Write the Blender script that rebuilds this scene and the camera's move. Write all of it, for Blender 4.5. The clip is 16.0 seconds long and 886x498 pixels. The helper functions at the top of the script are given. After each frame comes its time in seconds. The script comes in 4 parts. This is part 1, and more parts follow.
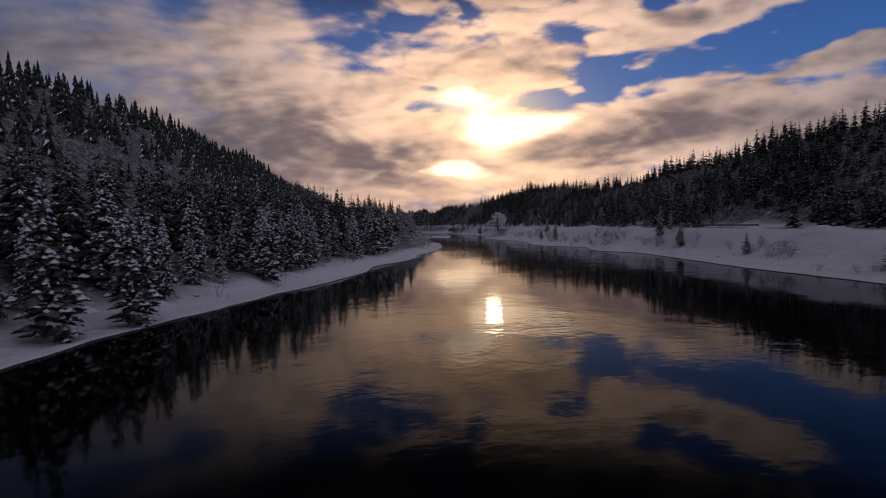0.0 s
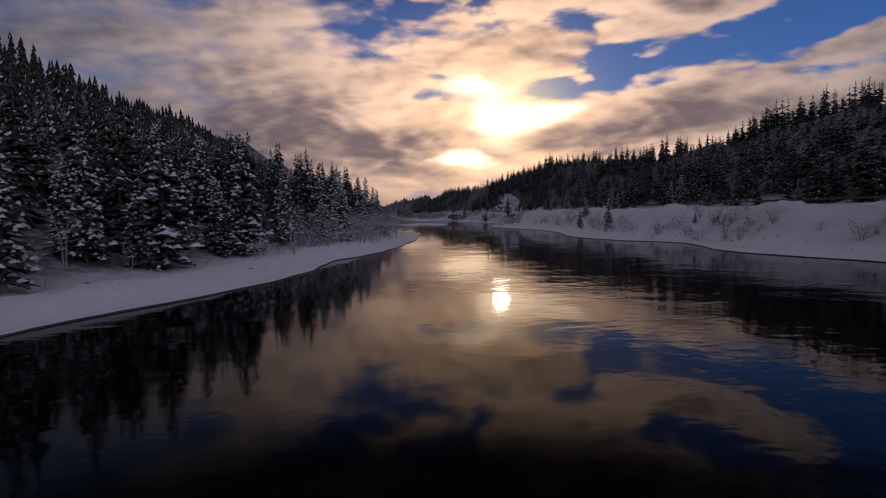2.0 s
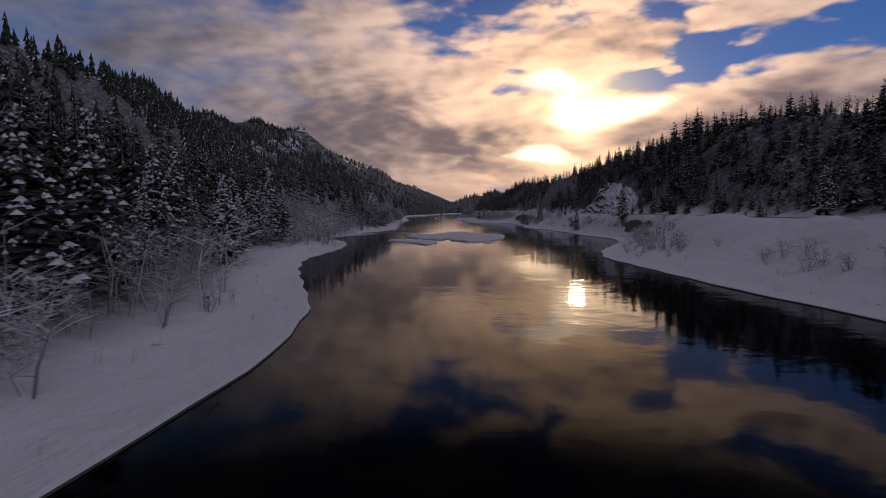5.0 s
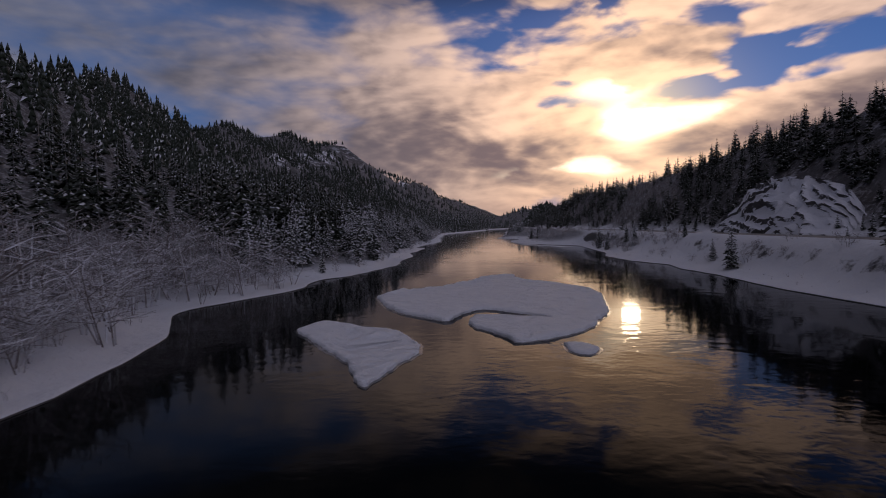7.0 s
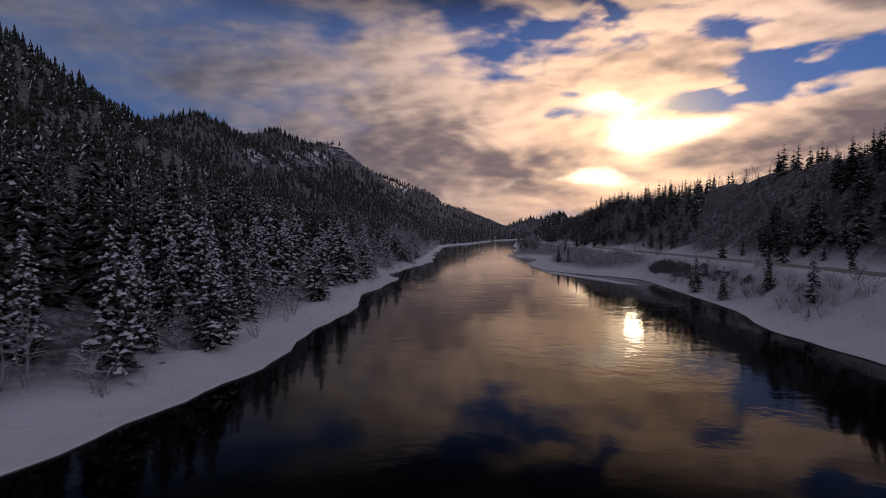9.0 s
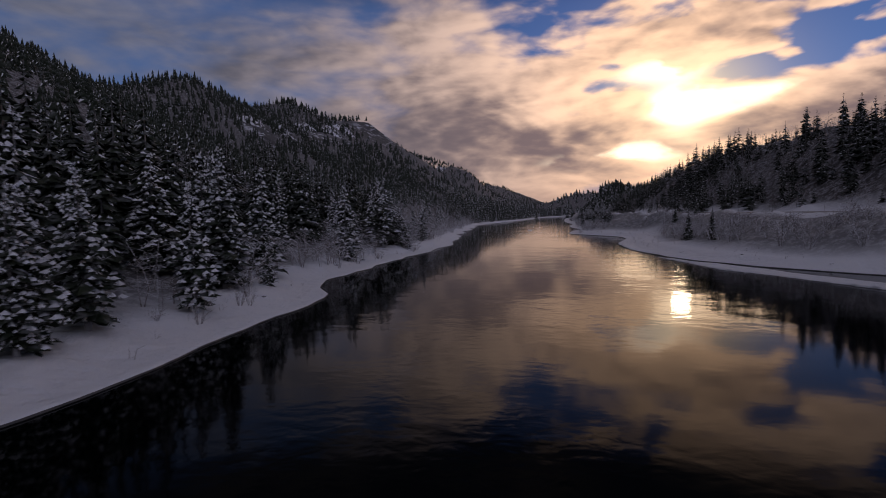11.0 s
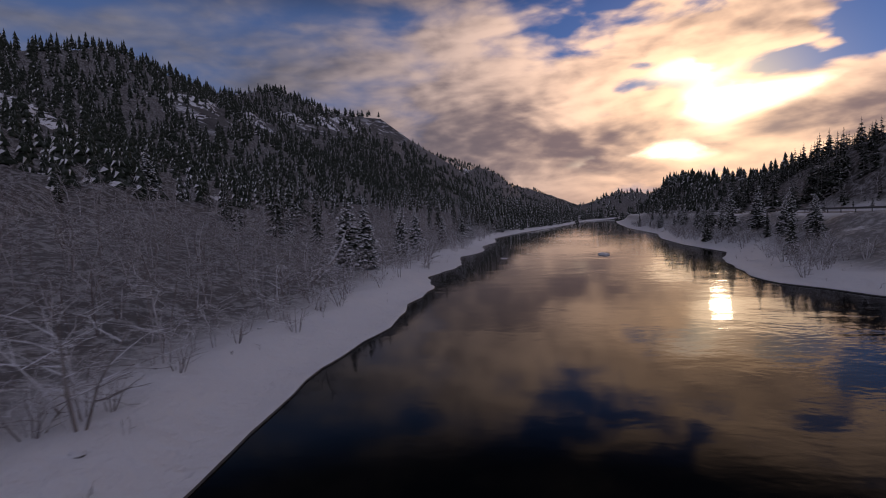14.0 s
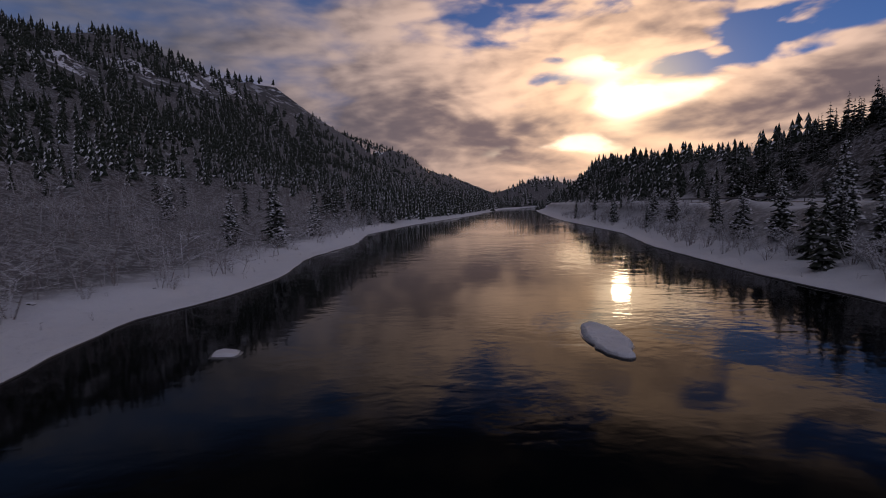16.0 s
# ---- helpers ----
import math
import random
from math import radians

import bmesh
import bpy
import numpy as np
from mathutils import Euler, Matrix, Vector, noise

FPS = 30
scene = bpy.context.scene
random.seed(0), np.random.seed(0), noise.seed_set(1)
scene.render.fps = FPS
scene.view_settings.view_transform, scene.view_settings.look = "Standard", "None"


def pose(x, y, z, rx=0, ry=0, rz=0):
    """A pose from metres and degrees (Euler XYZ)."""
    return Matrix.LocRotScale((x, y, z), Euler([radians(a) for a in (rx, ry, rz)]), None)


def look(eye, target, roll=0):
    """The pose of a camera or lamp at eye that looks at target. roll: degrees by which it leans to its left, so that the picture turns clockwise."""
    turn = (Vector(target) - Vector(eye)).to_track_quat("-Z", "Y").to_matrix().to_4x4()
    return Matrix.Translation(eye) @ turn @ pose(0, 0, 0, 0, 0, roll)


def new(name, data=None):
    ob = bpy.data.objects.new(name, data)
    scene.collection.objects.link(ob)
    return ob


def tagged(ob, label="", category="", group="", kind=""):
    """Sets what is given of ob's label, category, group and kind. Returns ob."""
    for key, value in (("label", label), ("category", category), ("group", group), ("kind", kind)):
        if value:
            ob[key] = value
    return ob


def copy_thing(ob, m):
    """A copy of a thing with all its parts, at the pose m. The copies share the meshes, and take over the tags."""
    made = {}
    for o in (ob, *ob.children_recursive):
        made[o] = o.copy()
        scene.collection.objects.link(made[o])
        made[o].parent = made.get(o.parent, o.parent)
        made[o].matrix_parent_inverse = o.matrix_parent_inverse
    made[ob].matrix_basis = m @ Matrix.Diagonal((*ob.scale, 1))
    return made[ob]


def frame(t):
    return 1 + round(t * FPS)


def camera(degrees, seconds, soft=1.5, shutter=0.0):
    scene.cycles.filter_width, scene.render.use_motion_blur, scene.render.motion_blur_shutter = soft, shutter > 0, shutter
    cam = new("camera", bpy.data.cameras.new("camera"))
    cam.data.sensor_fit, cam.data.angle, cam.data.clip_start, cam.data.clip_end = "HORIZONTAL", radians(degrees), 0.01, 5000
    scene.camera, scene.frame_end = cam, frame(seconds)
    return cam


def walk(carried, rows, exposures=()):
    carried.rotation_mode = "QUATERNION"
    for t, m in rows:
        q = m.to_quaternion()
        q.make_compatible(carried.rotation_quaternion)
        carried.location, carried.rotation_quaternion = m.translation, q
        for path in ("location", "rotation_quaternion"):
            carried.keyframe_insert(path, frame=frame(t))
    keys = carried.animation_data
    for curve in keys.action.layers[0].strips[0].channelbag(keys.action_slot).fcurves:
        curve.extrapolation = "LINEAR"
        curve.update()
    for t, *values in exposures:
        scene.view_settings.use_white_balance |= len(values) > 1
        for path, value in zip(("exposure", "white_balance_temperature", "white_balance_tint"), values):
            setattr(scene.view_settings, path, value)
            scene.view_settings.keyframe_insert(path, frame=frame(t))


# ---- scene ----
# A winter river valley: the camera flies low over the water, downstream.
cam = camera(80.0, 16.0, soft=1.0, shutter=0.1)
PATH = [
    (0, 2.12, -0.03, 7.54, 87.34, 1.10, -12.03),
    (0.5, 7.46, 17.10, 6.19, 86.77, 0.52, -12.07),
    (1, 12.77, 34.70, 5.71, 86.29, 0.27, -11.76),
    (1.5, 18.35, 53.00, 5.27, 86.17, 0.73, -11.54),
    (2, 23.74, 71.24, 4.97, 86.19, 0.83, -11.23),
    (2.5, 28.26, 90.07, 5.01, 85.83, 0.49, -11.11),
    (3, 33.60, 108.85, 4.68, 85.52, 0.48, -10.17),
    (3.5, 39.10, 127.72, 4.74, 85.37, -0.24, -7.98),
    (4, 43.42, 146.05, 5.42, 85.56, -0.43, -6.30),
    (6.5, 58.08, 237.82, 7.76, 86.62, 1.03, 1.21),
    (7, 58.60, 256.95, 8.18, 87.46, 1.14, 2.11),
    (7.5, 59.13, 275.16, 8.74, 88.77, 1.21, 2.46),
    (8, 59.47, 291.85, 10.31, 89.22, 1.16, 2.14),
    (8.5, 60.12, 307.57, 10.58, 88.89, 0.30, 1.77),
    (9, 60.26, 326.69, 10.41, 88.30, -0.17, 2.55),
    (9.5, 60.27, 346.20, 9.64, 87.78, 0.48, 3.42),
    (10, 60.24, 365.70, 8.44, 87.26, 1.11, 4.60),
    (10.5, 60.12, 385.10, 7.28, 86.74, 1.61, 5.84),
    (11, 59.97, 404.33, 6.56, 86.36, 1.51, 6.83),
    (11.5, 60.42, 422.43, 6.30, 86.48, 2.53, 8.78),
    (12, 60.71, 440.59, 6.27, 86.52, 1.98, 9.46),
    (12.5, 60.29, 458.79, 6.46, 86.57, 1.49, 10.30),
    (13, 59.18, 476.82, 7.05, 86.55, 1.61, 11.31),
    (13.5, 57.99, 494.43, 7.20, 86.60, 3.11, 11.64),
    (14, 57.50, 511.26, 7.15, 87.04, 2.78, 10.11),
    (14.5, 57.87, 527.67, 7.06, 86.69, 2.33, 7.24),
    (15, 58.38, 544.81, 7.47, 85.83, 2.07, 4.27),
    (15.5, 59.68, 563.37, 7.05, 85.43, 1.50, 2.21),
    (16, 61.81, 583.03, 6.47, 85.20, 1.53, 1.15),
]
walk(cam, [(t, pose(*p)) for t, *p in PATH], exposures=((0, -0.24), (4, -0.16), (8.5, -0.14), (12, -0.14), (13.5, -0.02), (14.5, -0.08), (16, -0.24)))

# ---- sky and sun ----
SUN_AZ, SUN_EL = 17.4, 9.4
sun_dir = Vector((math.sin(radians(SUN_AZ)) * math.cos(radians(SUN_EL)), math.cos(radians(SUN_AZ)) * math.cos(radians(SUN_EL)), math.sin(radians(SUN_EL))))


class Graph:
    """Short hand for building node trees."""

    def __init__(self, tree):
        self.tree, self.nodes, self.links = tree, tree.nodes, tree.links
        self.nodes.clear()

    def node(self, kind):
        return self.nodes.new(kind)

    def put(self, socket, value):
        if isinstance(value, bpy.types.NodeSocket):
            self.links.new(value, socket)
        else:
            socket.default_value = value

    def math(self, op, a, b=0.0, c=0.0, clamp=False):
        n = self.node("ShaderNodeMath")
        n.operation, n.use_clamp = op, clamp
        for i, v in enumerate((a, b, c)):
            self.put(n.inputs[i], v)
        return n.outputs[0]

    def vec(self, op, a, b=(0, 0, 0), scale=1.0):
        n = self.node("ShaderNodeVectorMath")
        n.operation = op
        self.put(n.inputs[0], a)
        if op not in ("NORMALIZE", "LENGTH", "SCALE"):
            self.put(n.inputs[1], b)
        if op == "SCALE":
            self.put(n.inputs[3], scale)
        return n.outputs["Value" if op in ("DOT_PRODUCT", "LENGTH", "DISTANCE") else "Vector"]

    def mix(self, fac, a, b, blend="MIX"):
        n = self.node("ShaderNodeMix")
        n.data_type, n.blend_type = "RGBA", blend
        self.put(n.inputs[0], fac)
        self.put(n.inputs[6], a)
        self.put(n.inputs[7], b)
        return n.outputs[2]

    def noise(self, vector, scale, detail=5.0, rough=0.55, distort=0.0):
        n = self.node("ShaderNodeTexNoise")
        self.put(n.inputs["Vector"], vector)
        n.inputs["Scale"].default_value, n.inputs["Detail"].default_value = scale, detail
        n.inputs["Roughness"].default_value, n.inputs["Distortion"].default_value = rough, distort
        return n.outputs["Fac"]

    def step(self, value, lo, hi, a=0.0, b=1.0):
        n = self.node("ShaderNodeMapRange")
        n.interpolation_type = "SMOOTHSTEP"
        for i, v in enumerate((value, lo, hi, a, b)):
            self.put(n.inputs[i], v)
        return n.outputs[0]


def rgb(r, g, b):
    return (r, g, b, 1.0)


world = bpy.data.worlds.new("winter_sky")
scene.world = world
world.use_nodes = True
g = Graph(world.node_tree)
direction = g.vec("NORMALIZE", g.node("ShaderNodeTexCoord").outputs["Generated"])
parts = g.node("ShaderNodeSeparateXYZ")
g.put(parts.inputs[0], direction)
dx, dy, dz = parts.outputs
az = g.math("MULTIPLY", g.math("ARCTAN2", dx, dy), 57.29578)
el = g.math("MULTIPLY", g.math("ARCSINE", dz), 57.29578)
cos_sun = g.math("MAXIMUM", g.vec("DOT_PRODUCT", direction, tuple(sun_dir)), 0.0)
glow_core = g.math("POWER", cos_sun, 2200.0)
glow_near = g.math("POWER", cos_sun, 180.0)
glow_wide = g.math("POWER", cos_sun, 16.0)


def blobs(rows):
    """Sum of soft patches of sky: (azimuth, elevation, half width, half height, weight)."""
    total = 0.0
    for a, e, sa, se, w in rows:
        u = g.math("DIVIDE", g.math("SUBTRACT", az, a), sa)
        v = g.math("DIVIDE", g.math("SUBTRACT", el, e), se)
        r2 = g.math("ADD", g.math("MULTIPLY", u, u), g.math("MULTIPLY", v, v))
        total = g.math("MULTIPLY_ADD", g.math("EXPONENT", g.math("MULTIPLY", r2, -1.0)), w, total)
    return total


# clouds: heaps of several sizes, thin ones shining and thick ones dull, rims lit towards the sun
flat = (1.0, 1.0, 2.7)
here = g.vec("MULTIPLY", direction, flat)
sunward = g.vec("SUBTRACT", (sun_dir.x, sun_dir.y, sun_dir.z * 2.7), here)
there = g.vec("ADD", here, g.vec("SCALE", g.vec("NORMALIZE", sunward), scale=0.022))


def heaps(p, detail):
    """Cloud thickness: broad banks, round heaps and their ruffles."""
    broad = g.noise(p, 3.1, 3.0, 0.5, 0.3)
    heap = g.noise(p, 6.4, detail, 0.47, 0.3)
    puff = g.node("ShaderNodeTexVoronoi")
    puff.feature = "SMOOTH_F1"
    wob = g.node("ShaderNodeTexNoise")
    g.put(wob.inputs["Vector"], p)
    wob.inputs["Scale"].default_value, wob.inputs["Detail"].default_value = 14.0, 3.0
    g.put(puff.inputs["Vector"], g.vec("ADD", p, g.vec("SCALE", g.vec("SUBTRACT", wob.outputs["Color"], (0.5, 0.5, 0.5)), scale=0.11)))
    puff.inputs["Scale"].default_value, puff.inputs["Smoothness"].default_value = 13.0, 0.35
    low = g.math("MULTIPLY_ADD", broad, 0.42, g.math("MULTIPLY", heap, 0.62))
    return g.math("MULTIPLY_ADD", g.math("SUBTRACT", 0.45, puff.outputs["Distance"]), 0.15, low)


thick, thick_sunward = heaps(here, 6.5), heaps(there, 5.0)
leftward = g.step(az, 14.0, -22.0)
cover = blobs([
    (40, 14.8, 9, 2.4, -0.18), (30, 13.4, 5, 1.2, -0.14), (27, 20.5, 5, 2.0, -0.13), (50, 19, 8, 4, -0.14), (34, 22.5, 8, 1.6, -0.13),
    (2, 18.6, 3, 1.6, -0.15), (-31, 15.0, 9, 1.6, 0.02), (-24, 19.0, 18, 5.0, 0.10), (9, 12.4, 2, 0.6, -0.10), (29, 6.6, 6, 2.0, 0.25), (47, 6.8, 11, 2.8, 0.24), (-12, 4.5, 20, 2.2, 0.28),
    (15, 17.0, 9, 4.0, 0.14), (-10, 11, 16, 7, 0.22), (5, 7.0, 18, 3.0, 0.26), (36, 9.4, 14, 1.9, 0.34), (37, 19.0, 4, 1.0, 0.22), (44, 20.6, 4, 1.2, 0.20),
    (33, 13.2, 4.5, 0.5, 0.10), (29.5, 17.2, 2.6, 1.1, 0.20), (35, 17.2, 3.0, 1.0, 0.22), (40, 18.4, 2.5, 1.2, 0.2), (50, 13.8, 3.5, 1.2, 0.26), (27.7, 20.6, 3, 1.0, 0.2), (26, 13.6, 1.5, 0.6, 0.15), (11, 14.3, 1.6, 0.5, -0.13),
])
density = g.math("ADD", thick, cover)
cloud = g.step(density, g.math("MULTIPLY_ADD", leftward, -0.06, 0.46), g.math("MULTIPLY_ADD", leftward, 0.22, 0.56))
edge = g.math("MULTIPLY", g.math("SUBTRACT", thick, thick_sunward), 4.2)
warmth = g.math("POWER", cos_sun, 8.0)
heavy = g.math("ADD", g.step(density, 0.50, 0.98), blobs([
    (6, 8.4, 9, 1.5, 0.30), (12.6, 8.4, 2.4, 0.8, 0.65), (22.0, 7.4, 3, 0.8, 0.5), (-13, 9.0, 12, 4, 0.24), (-12, 16.5, 11, 5, -0.34), (31, 8.2, 10, 1.2, 0.5), (-30, 16, 14, 6, 0.20)]))
knots = g.step(g.noise(here, 4.6, 5.0, 0.44, 0.5), 0.34, 0.66, -0.5, 0.5)
tone = g.math("ADD", g.math("SUBTRACT", 0.80, g.math("MULTIPLY", heavy, 0.62)), g.math("ADD", edge, g.math("MULTIPLY", knots, g.math("MULTIPLY_ADD", leftward, -0.26, 0.42))))
lit = g.step(tone, -0.15, 1.2)
dull = g.mix(warmth, rgb(0.088, 0.092, 0.128), rgb(0.275, 0.188, 0.185))
bright = g.mix(warmth, rgb(0.190, 0.190, 0.245), rgb(1.40, 0.935, 0.69))
bright = g.mix(g.math("POWER", cos_sun, 45.0), bright, rgb(1.58, 0.965, 0.57))
cloud_colour = g.mix(lit, dull, bright)
sky = g.node("ShaderNodeTexSky")
sky.sky_type, sky.sun_disc, sky.sun_elevation, sky.sun_rotation = "NISHITA", False, radians(SUN_EL), radians(SUN_AZ)
blue = g.mix(0.85, g.vec("SCALE", sky.outputs[0], scale=0.04), g.mix(g.step(el, 6.0, 30.0), rgb(0.040, 0.165, 0.52), rgb(0.010, 0.055, 0.26)))
blue = g.mix(g.math("MULTIPLY", leftward, 0.6), blue, rgb(0.085, 0.12, 0.22))
blue = g.mix(g.math("MULTIPLY", glow_near, 0.9), blue, rgb(1.0, 0.75, 0.45))
heaven = g.mix(cloud, blue, cloud_colour)
# low evening haze over the valley's end
heaven = g.mix(g.step(el, 0.5, 5.5, 0.65, 0.0), heaven, g.mix(glow_wide, rgb(0.15, 0.145, 0.175), rgb(0.62, 0.35, 0.26)))
openings = blobs([(17.4, 10.2, 3.0, 1.6, 0.95), (21.5, 10.0, 3.5, 1.1, 0.7), (13.0, 5.8, 5.0, 1.0, 0.9), (15.5, 13.4, 4.4, 1.2, 0.6), (7.0, 5.0, 3.4, 0.8, 0.5), (26.0, 10.8, 4.0, 0.7, 0.4)])
gap = g.step(g.math("MULTIPLY_ADD", g.math("SUBTRACT", thick, 0.52), -8.0, openings), 0.2, 1.0)
gap = g.math("MULTIPLY", gap, g.step(openings, 0.08, 0.55))
burn = g.math("ADD", g.math("MULTIPLY", glow_core, 1.2), g.math("ADD", g.math("MULTIPLY", gap, 1.2), g.math("MULTIPLY", glow_near, 0.20)))
heaven = g.vec("ADD", heaven, g.vec("SCALE", (1.0, 0.78, 0.53), scale=burn))
# unseen cloud overhead and behind, added dim to keep the near water dark
heaven = g.mix(g.step(el, 20.0, 25.5, 0.0, 0.96), heaven, g.mix(g.step(thick, 0.40, 0.66), rgb(0.020, 0.022, 0.034), rgb(0.055, 0.050, 0.060)))
# unseen sky behind, added pale to fill the banks, stronger on the sun's side
behind = g.mix(g.step(thick, 0.40, 0.66), rgb(0.265, 0.27, 0.385), rgb(0.41, 0.38, 0.47))
heaven = g.mix(g.step(dy, 0.45, -0.35), heaven, g.vec("SCALE", behind, scale=g.step(dx, -0.75, 0.6, 0.42, 1.2)))
heaven = g.mix(g.step(el, -1.5, 0.0), rgb(0.06, 0.06, 0.08), heaven)
back = g.node("ShaderNodeBackground")
g.put(back.inputs[0], heaven)
back.inputs[1].default_value = 1.0
g.links.new(back.outputs[0], g.node("ShaderNodeOutputWorld").inputs[0])

sun = new("sun", bpy.data.lights.new("sun", "SUN"))
sun.data.energy, sun.data.angle, sun.data.color = 0.014, radians(1.8), (1.0, 0.78, 0.52)
sun.matrix_world = look(sun_dir * 100, (0, 0, 0))


# ---- materials ----
def material(name):
    m = bpy.data.materials.new(name)
    m.use_nodes = True
    gg = Graph(m.node_tree)
    bsdf = gg.node("ShaderNodeBsdfPrincipled")
    gg.links.new(bsdf.outputs[0], gg.node("ShaderNodeOutputMaterial").inputs[0])
    place = gg.node("ShaderNodeNewGeometry")
    return m, gg, bsdf, place.outputs["Position"], place.outputs["Normal"]


def up(gg, normal):
    s = gg.node("ShaderNodeSeparateXYZ")
    gg.put(s.inputs[0], normal)
    return s.outputs[2]


def bump(gg, bsdf, height, strength, distance):
    b = gg.node("ShaderNodeBump")
    b.inputs["Strength"].default_value, b.inputs["Distance"].default_value = strength, distance
    gg.put(b.inputs["Height"], height)
    gg.links.new(b.outputs[0], bsdf.inputs["Normal"])


def ground_material():
    m, gg, bsdf, p, n = material("snowy_ground")
    grain = gg.noise(p, 9.0, 4.0)
    drift = gg.noise(p, 0.35, 5.0, 0.6)
    snow = gg.mix(drift, rgb(0.74, 0.76, 0.82), rgb(0.86, 0.86, 0.88))
    stone = gg.mix(gg.noise(p, 0.5, 8.0, 0.7), rgb(0.025, 0.026, 0.03), rgb(0.16, 0.15, 0.15))
    steep = gg.math("ADD", up(gg, n), gg.math("MULTIPLY", gg.math("SUBTRACT", gg.noise(p, 0.22, 6.0, 0.7), 0.5), 0.55))
    rock = gg.step(steep, 0.66, 0.58)
    brush = gg.node("ShaderNodeAttribute")
    brush.attribute_name = "brush"
    heath = gg.math("MULTIPLY", brush.outputs["Fac"], gg.step(gg.noise(p, 0.16, 7.0, 0.7), 0.24, 0.42))
    heath = gg.math("MULTIPLY", heath, gg.step(gg.noise(p, 1.1, 5.0, 0.75), 0.60, 0.46, 0.62, 0.97))
    snow = gg.mix(heath, snow, gg.mix(gg.noise(p, 0.4, 4.0, 0.7), rgb(0.030, 0.027, 0.026), rgb(0.085, 0.07, 0.066)))
    bare = gg.node("ShaderNodeAttribute")
    bare.attribute_name = "bare_rock"
    ledge = gg.step(gg.noise(gg.vec("MULTIPLY", p, (0.05, 0.05, 0.22)), 1.0, 8.0, 0.68, 0.6), 0.53, 0.60)
    face = gg.mix(ledge, gg.mix(gg.noise(p, 0.15, 8.0, 0.75), rgb(0.012, 0.013, 0.015), rgb(0.14, 0.135, 0.14)), rgb(0.72, 0.74, 0.80))
    gg.put(bsdf.inputs["Base Color"], gg.mix(bare.outputs["Fac"], gg.mix(rock, snow, stone), face))
    bsdf.inputs["Roughness"].default_value = 0.75
    bump(gg, bsdf, gg.math("MULTIPLY_ADD", drift, 3.0, gg.math("MULTIPLY_ADD", grain, 0.30, gg.math("MULTIPLY", gg.noise(p, 1.5, 4.0, 0.55, 0.5), 0.9))), 0.7, 0.34)
    return m


def snow_material(name, scale, grain, deep):
    m, gg, bsdf, p, n = material(name)
    drift = gg.noise(gg.vec("MULTIPLY", p, (0.85, 1.15, 1.0)), scale, 4.0, 0.5, 0.6)
    gg.put(bsdf.inputs["Base Color"], gg.mix(drift, rgb(0.70, 0.72, 0.78), rgb(0.89, 0.89, 0.91)))
    bsdf.inputs["Roughness"].default_value = 0.7
    bump(gg, bsdf, gg.math("MULTIPLY_ADD", drift, 2.0, gg.math("MULTIPLY", gg.noise(p, 7.0, 4.0), grain)), 0.6, deep)
    return m


def water_material():
    m, gg, bsdf, p, n = material("river_water")
    gg.put(bsdf.inputs["Base Color"], rgb(0.0006, 0.001, 0.0012))
    bsdf.inputs["Roughness"].default_value = 0.055
    bsdf.inputs["IOR"].default_value = 1.135
    gusts = gg.step(gg.noise(p, 0.03, 4.0, 0.6), 0.42, 0.62, 0.25, 1.9)
    small = gg.noise(gg.vec("MULTIPLY", p, (0.8, 1.2, 1.0)), 1.5, 2.0, 0.5, 0.4)
    broad = gg.noise(gg.vec("MULTIPLY", p, (0.8, 1.0, 1.0)), 0.33, 2.0, 0.5, 0.6)
    h = gg.math("MULTIPLY", gg.math("MULTIPLY_ADD", broad, 1.3, gg.math("MULTIPLY", small, 0.42)), gusts)
    bump(gg, bsdf, h, 0.34, 0.04)
    return m


def needle_material():
    m, gg, bsdf, p, n = material("spruce_needles")
    r = gg.node("ShaderNodeObjectInfo").outputs["Random"]
    dark = gg.mix(gg.noise(p, 3.0, 3.0), rgb(0.008, 0.014, 0.010), rgb(0.030, 0.042, 0.024))
    dark = gg.mix(gg.math("MULTIPLY", r, 0.35), dark, rgb(0.045, 0.045, 0.028))
    dust = gg.math("MULTIPLY", gg.step(up(gg, n), 0.35, 0.9), gg.step(gg.noise(p, 1.6, 4.0, 0.6), 0.45, 0.62))
    gg.put(bsdf.inputs["Base Color"], gg.mix(gg.math("MULTIPLY", dust, 0.16), dark, rgb(0.78, 0.80, 0.85)))
    bsdf.inputs["Roughness"].default_value = 0.8
    bsdf.inputs["Specular IOR Level"].default_value = 0.2
    return m


def bark_material(name, low, high, frost):
    m, gg, bsdf, p, n = material(name)
    wood = gg.mix(gg.noise(p, 6.0, 5.0, 0.65), low, high)
    snow = gg.math("MULTIPLY", gg.step(up(gg, n), -0.3, 0.35), gg.step(gg.noise(p, 1.2, 3.0), 0.30, 0.46))
    gg.put(bsdf.inputs["Base Color"], gg.mix(gg.math("MULTIPLY", snow, frost), wood, rgb(0.80, 0.81, 0.86)))
    bsdf.inputs["Roughness"].default_value = 0.85
    return m


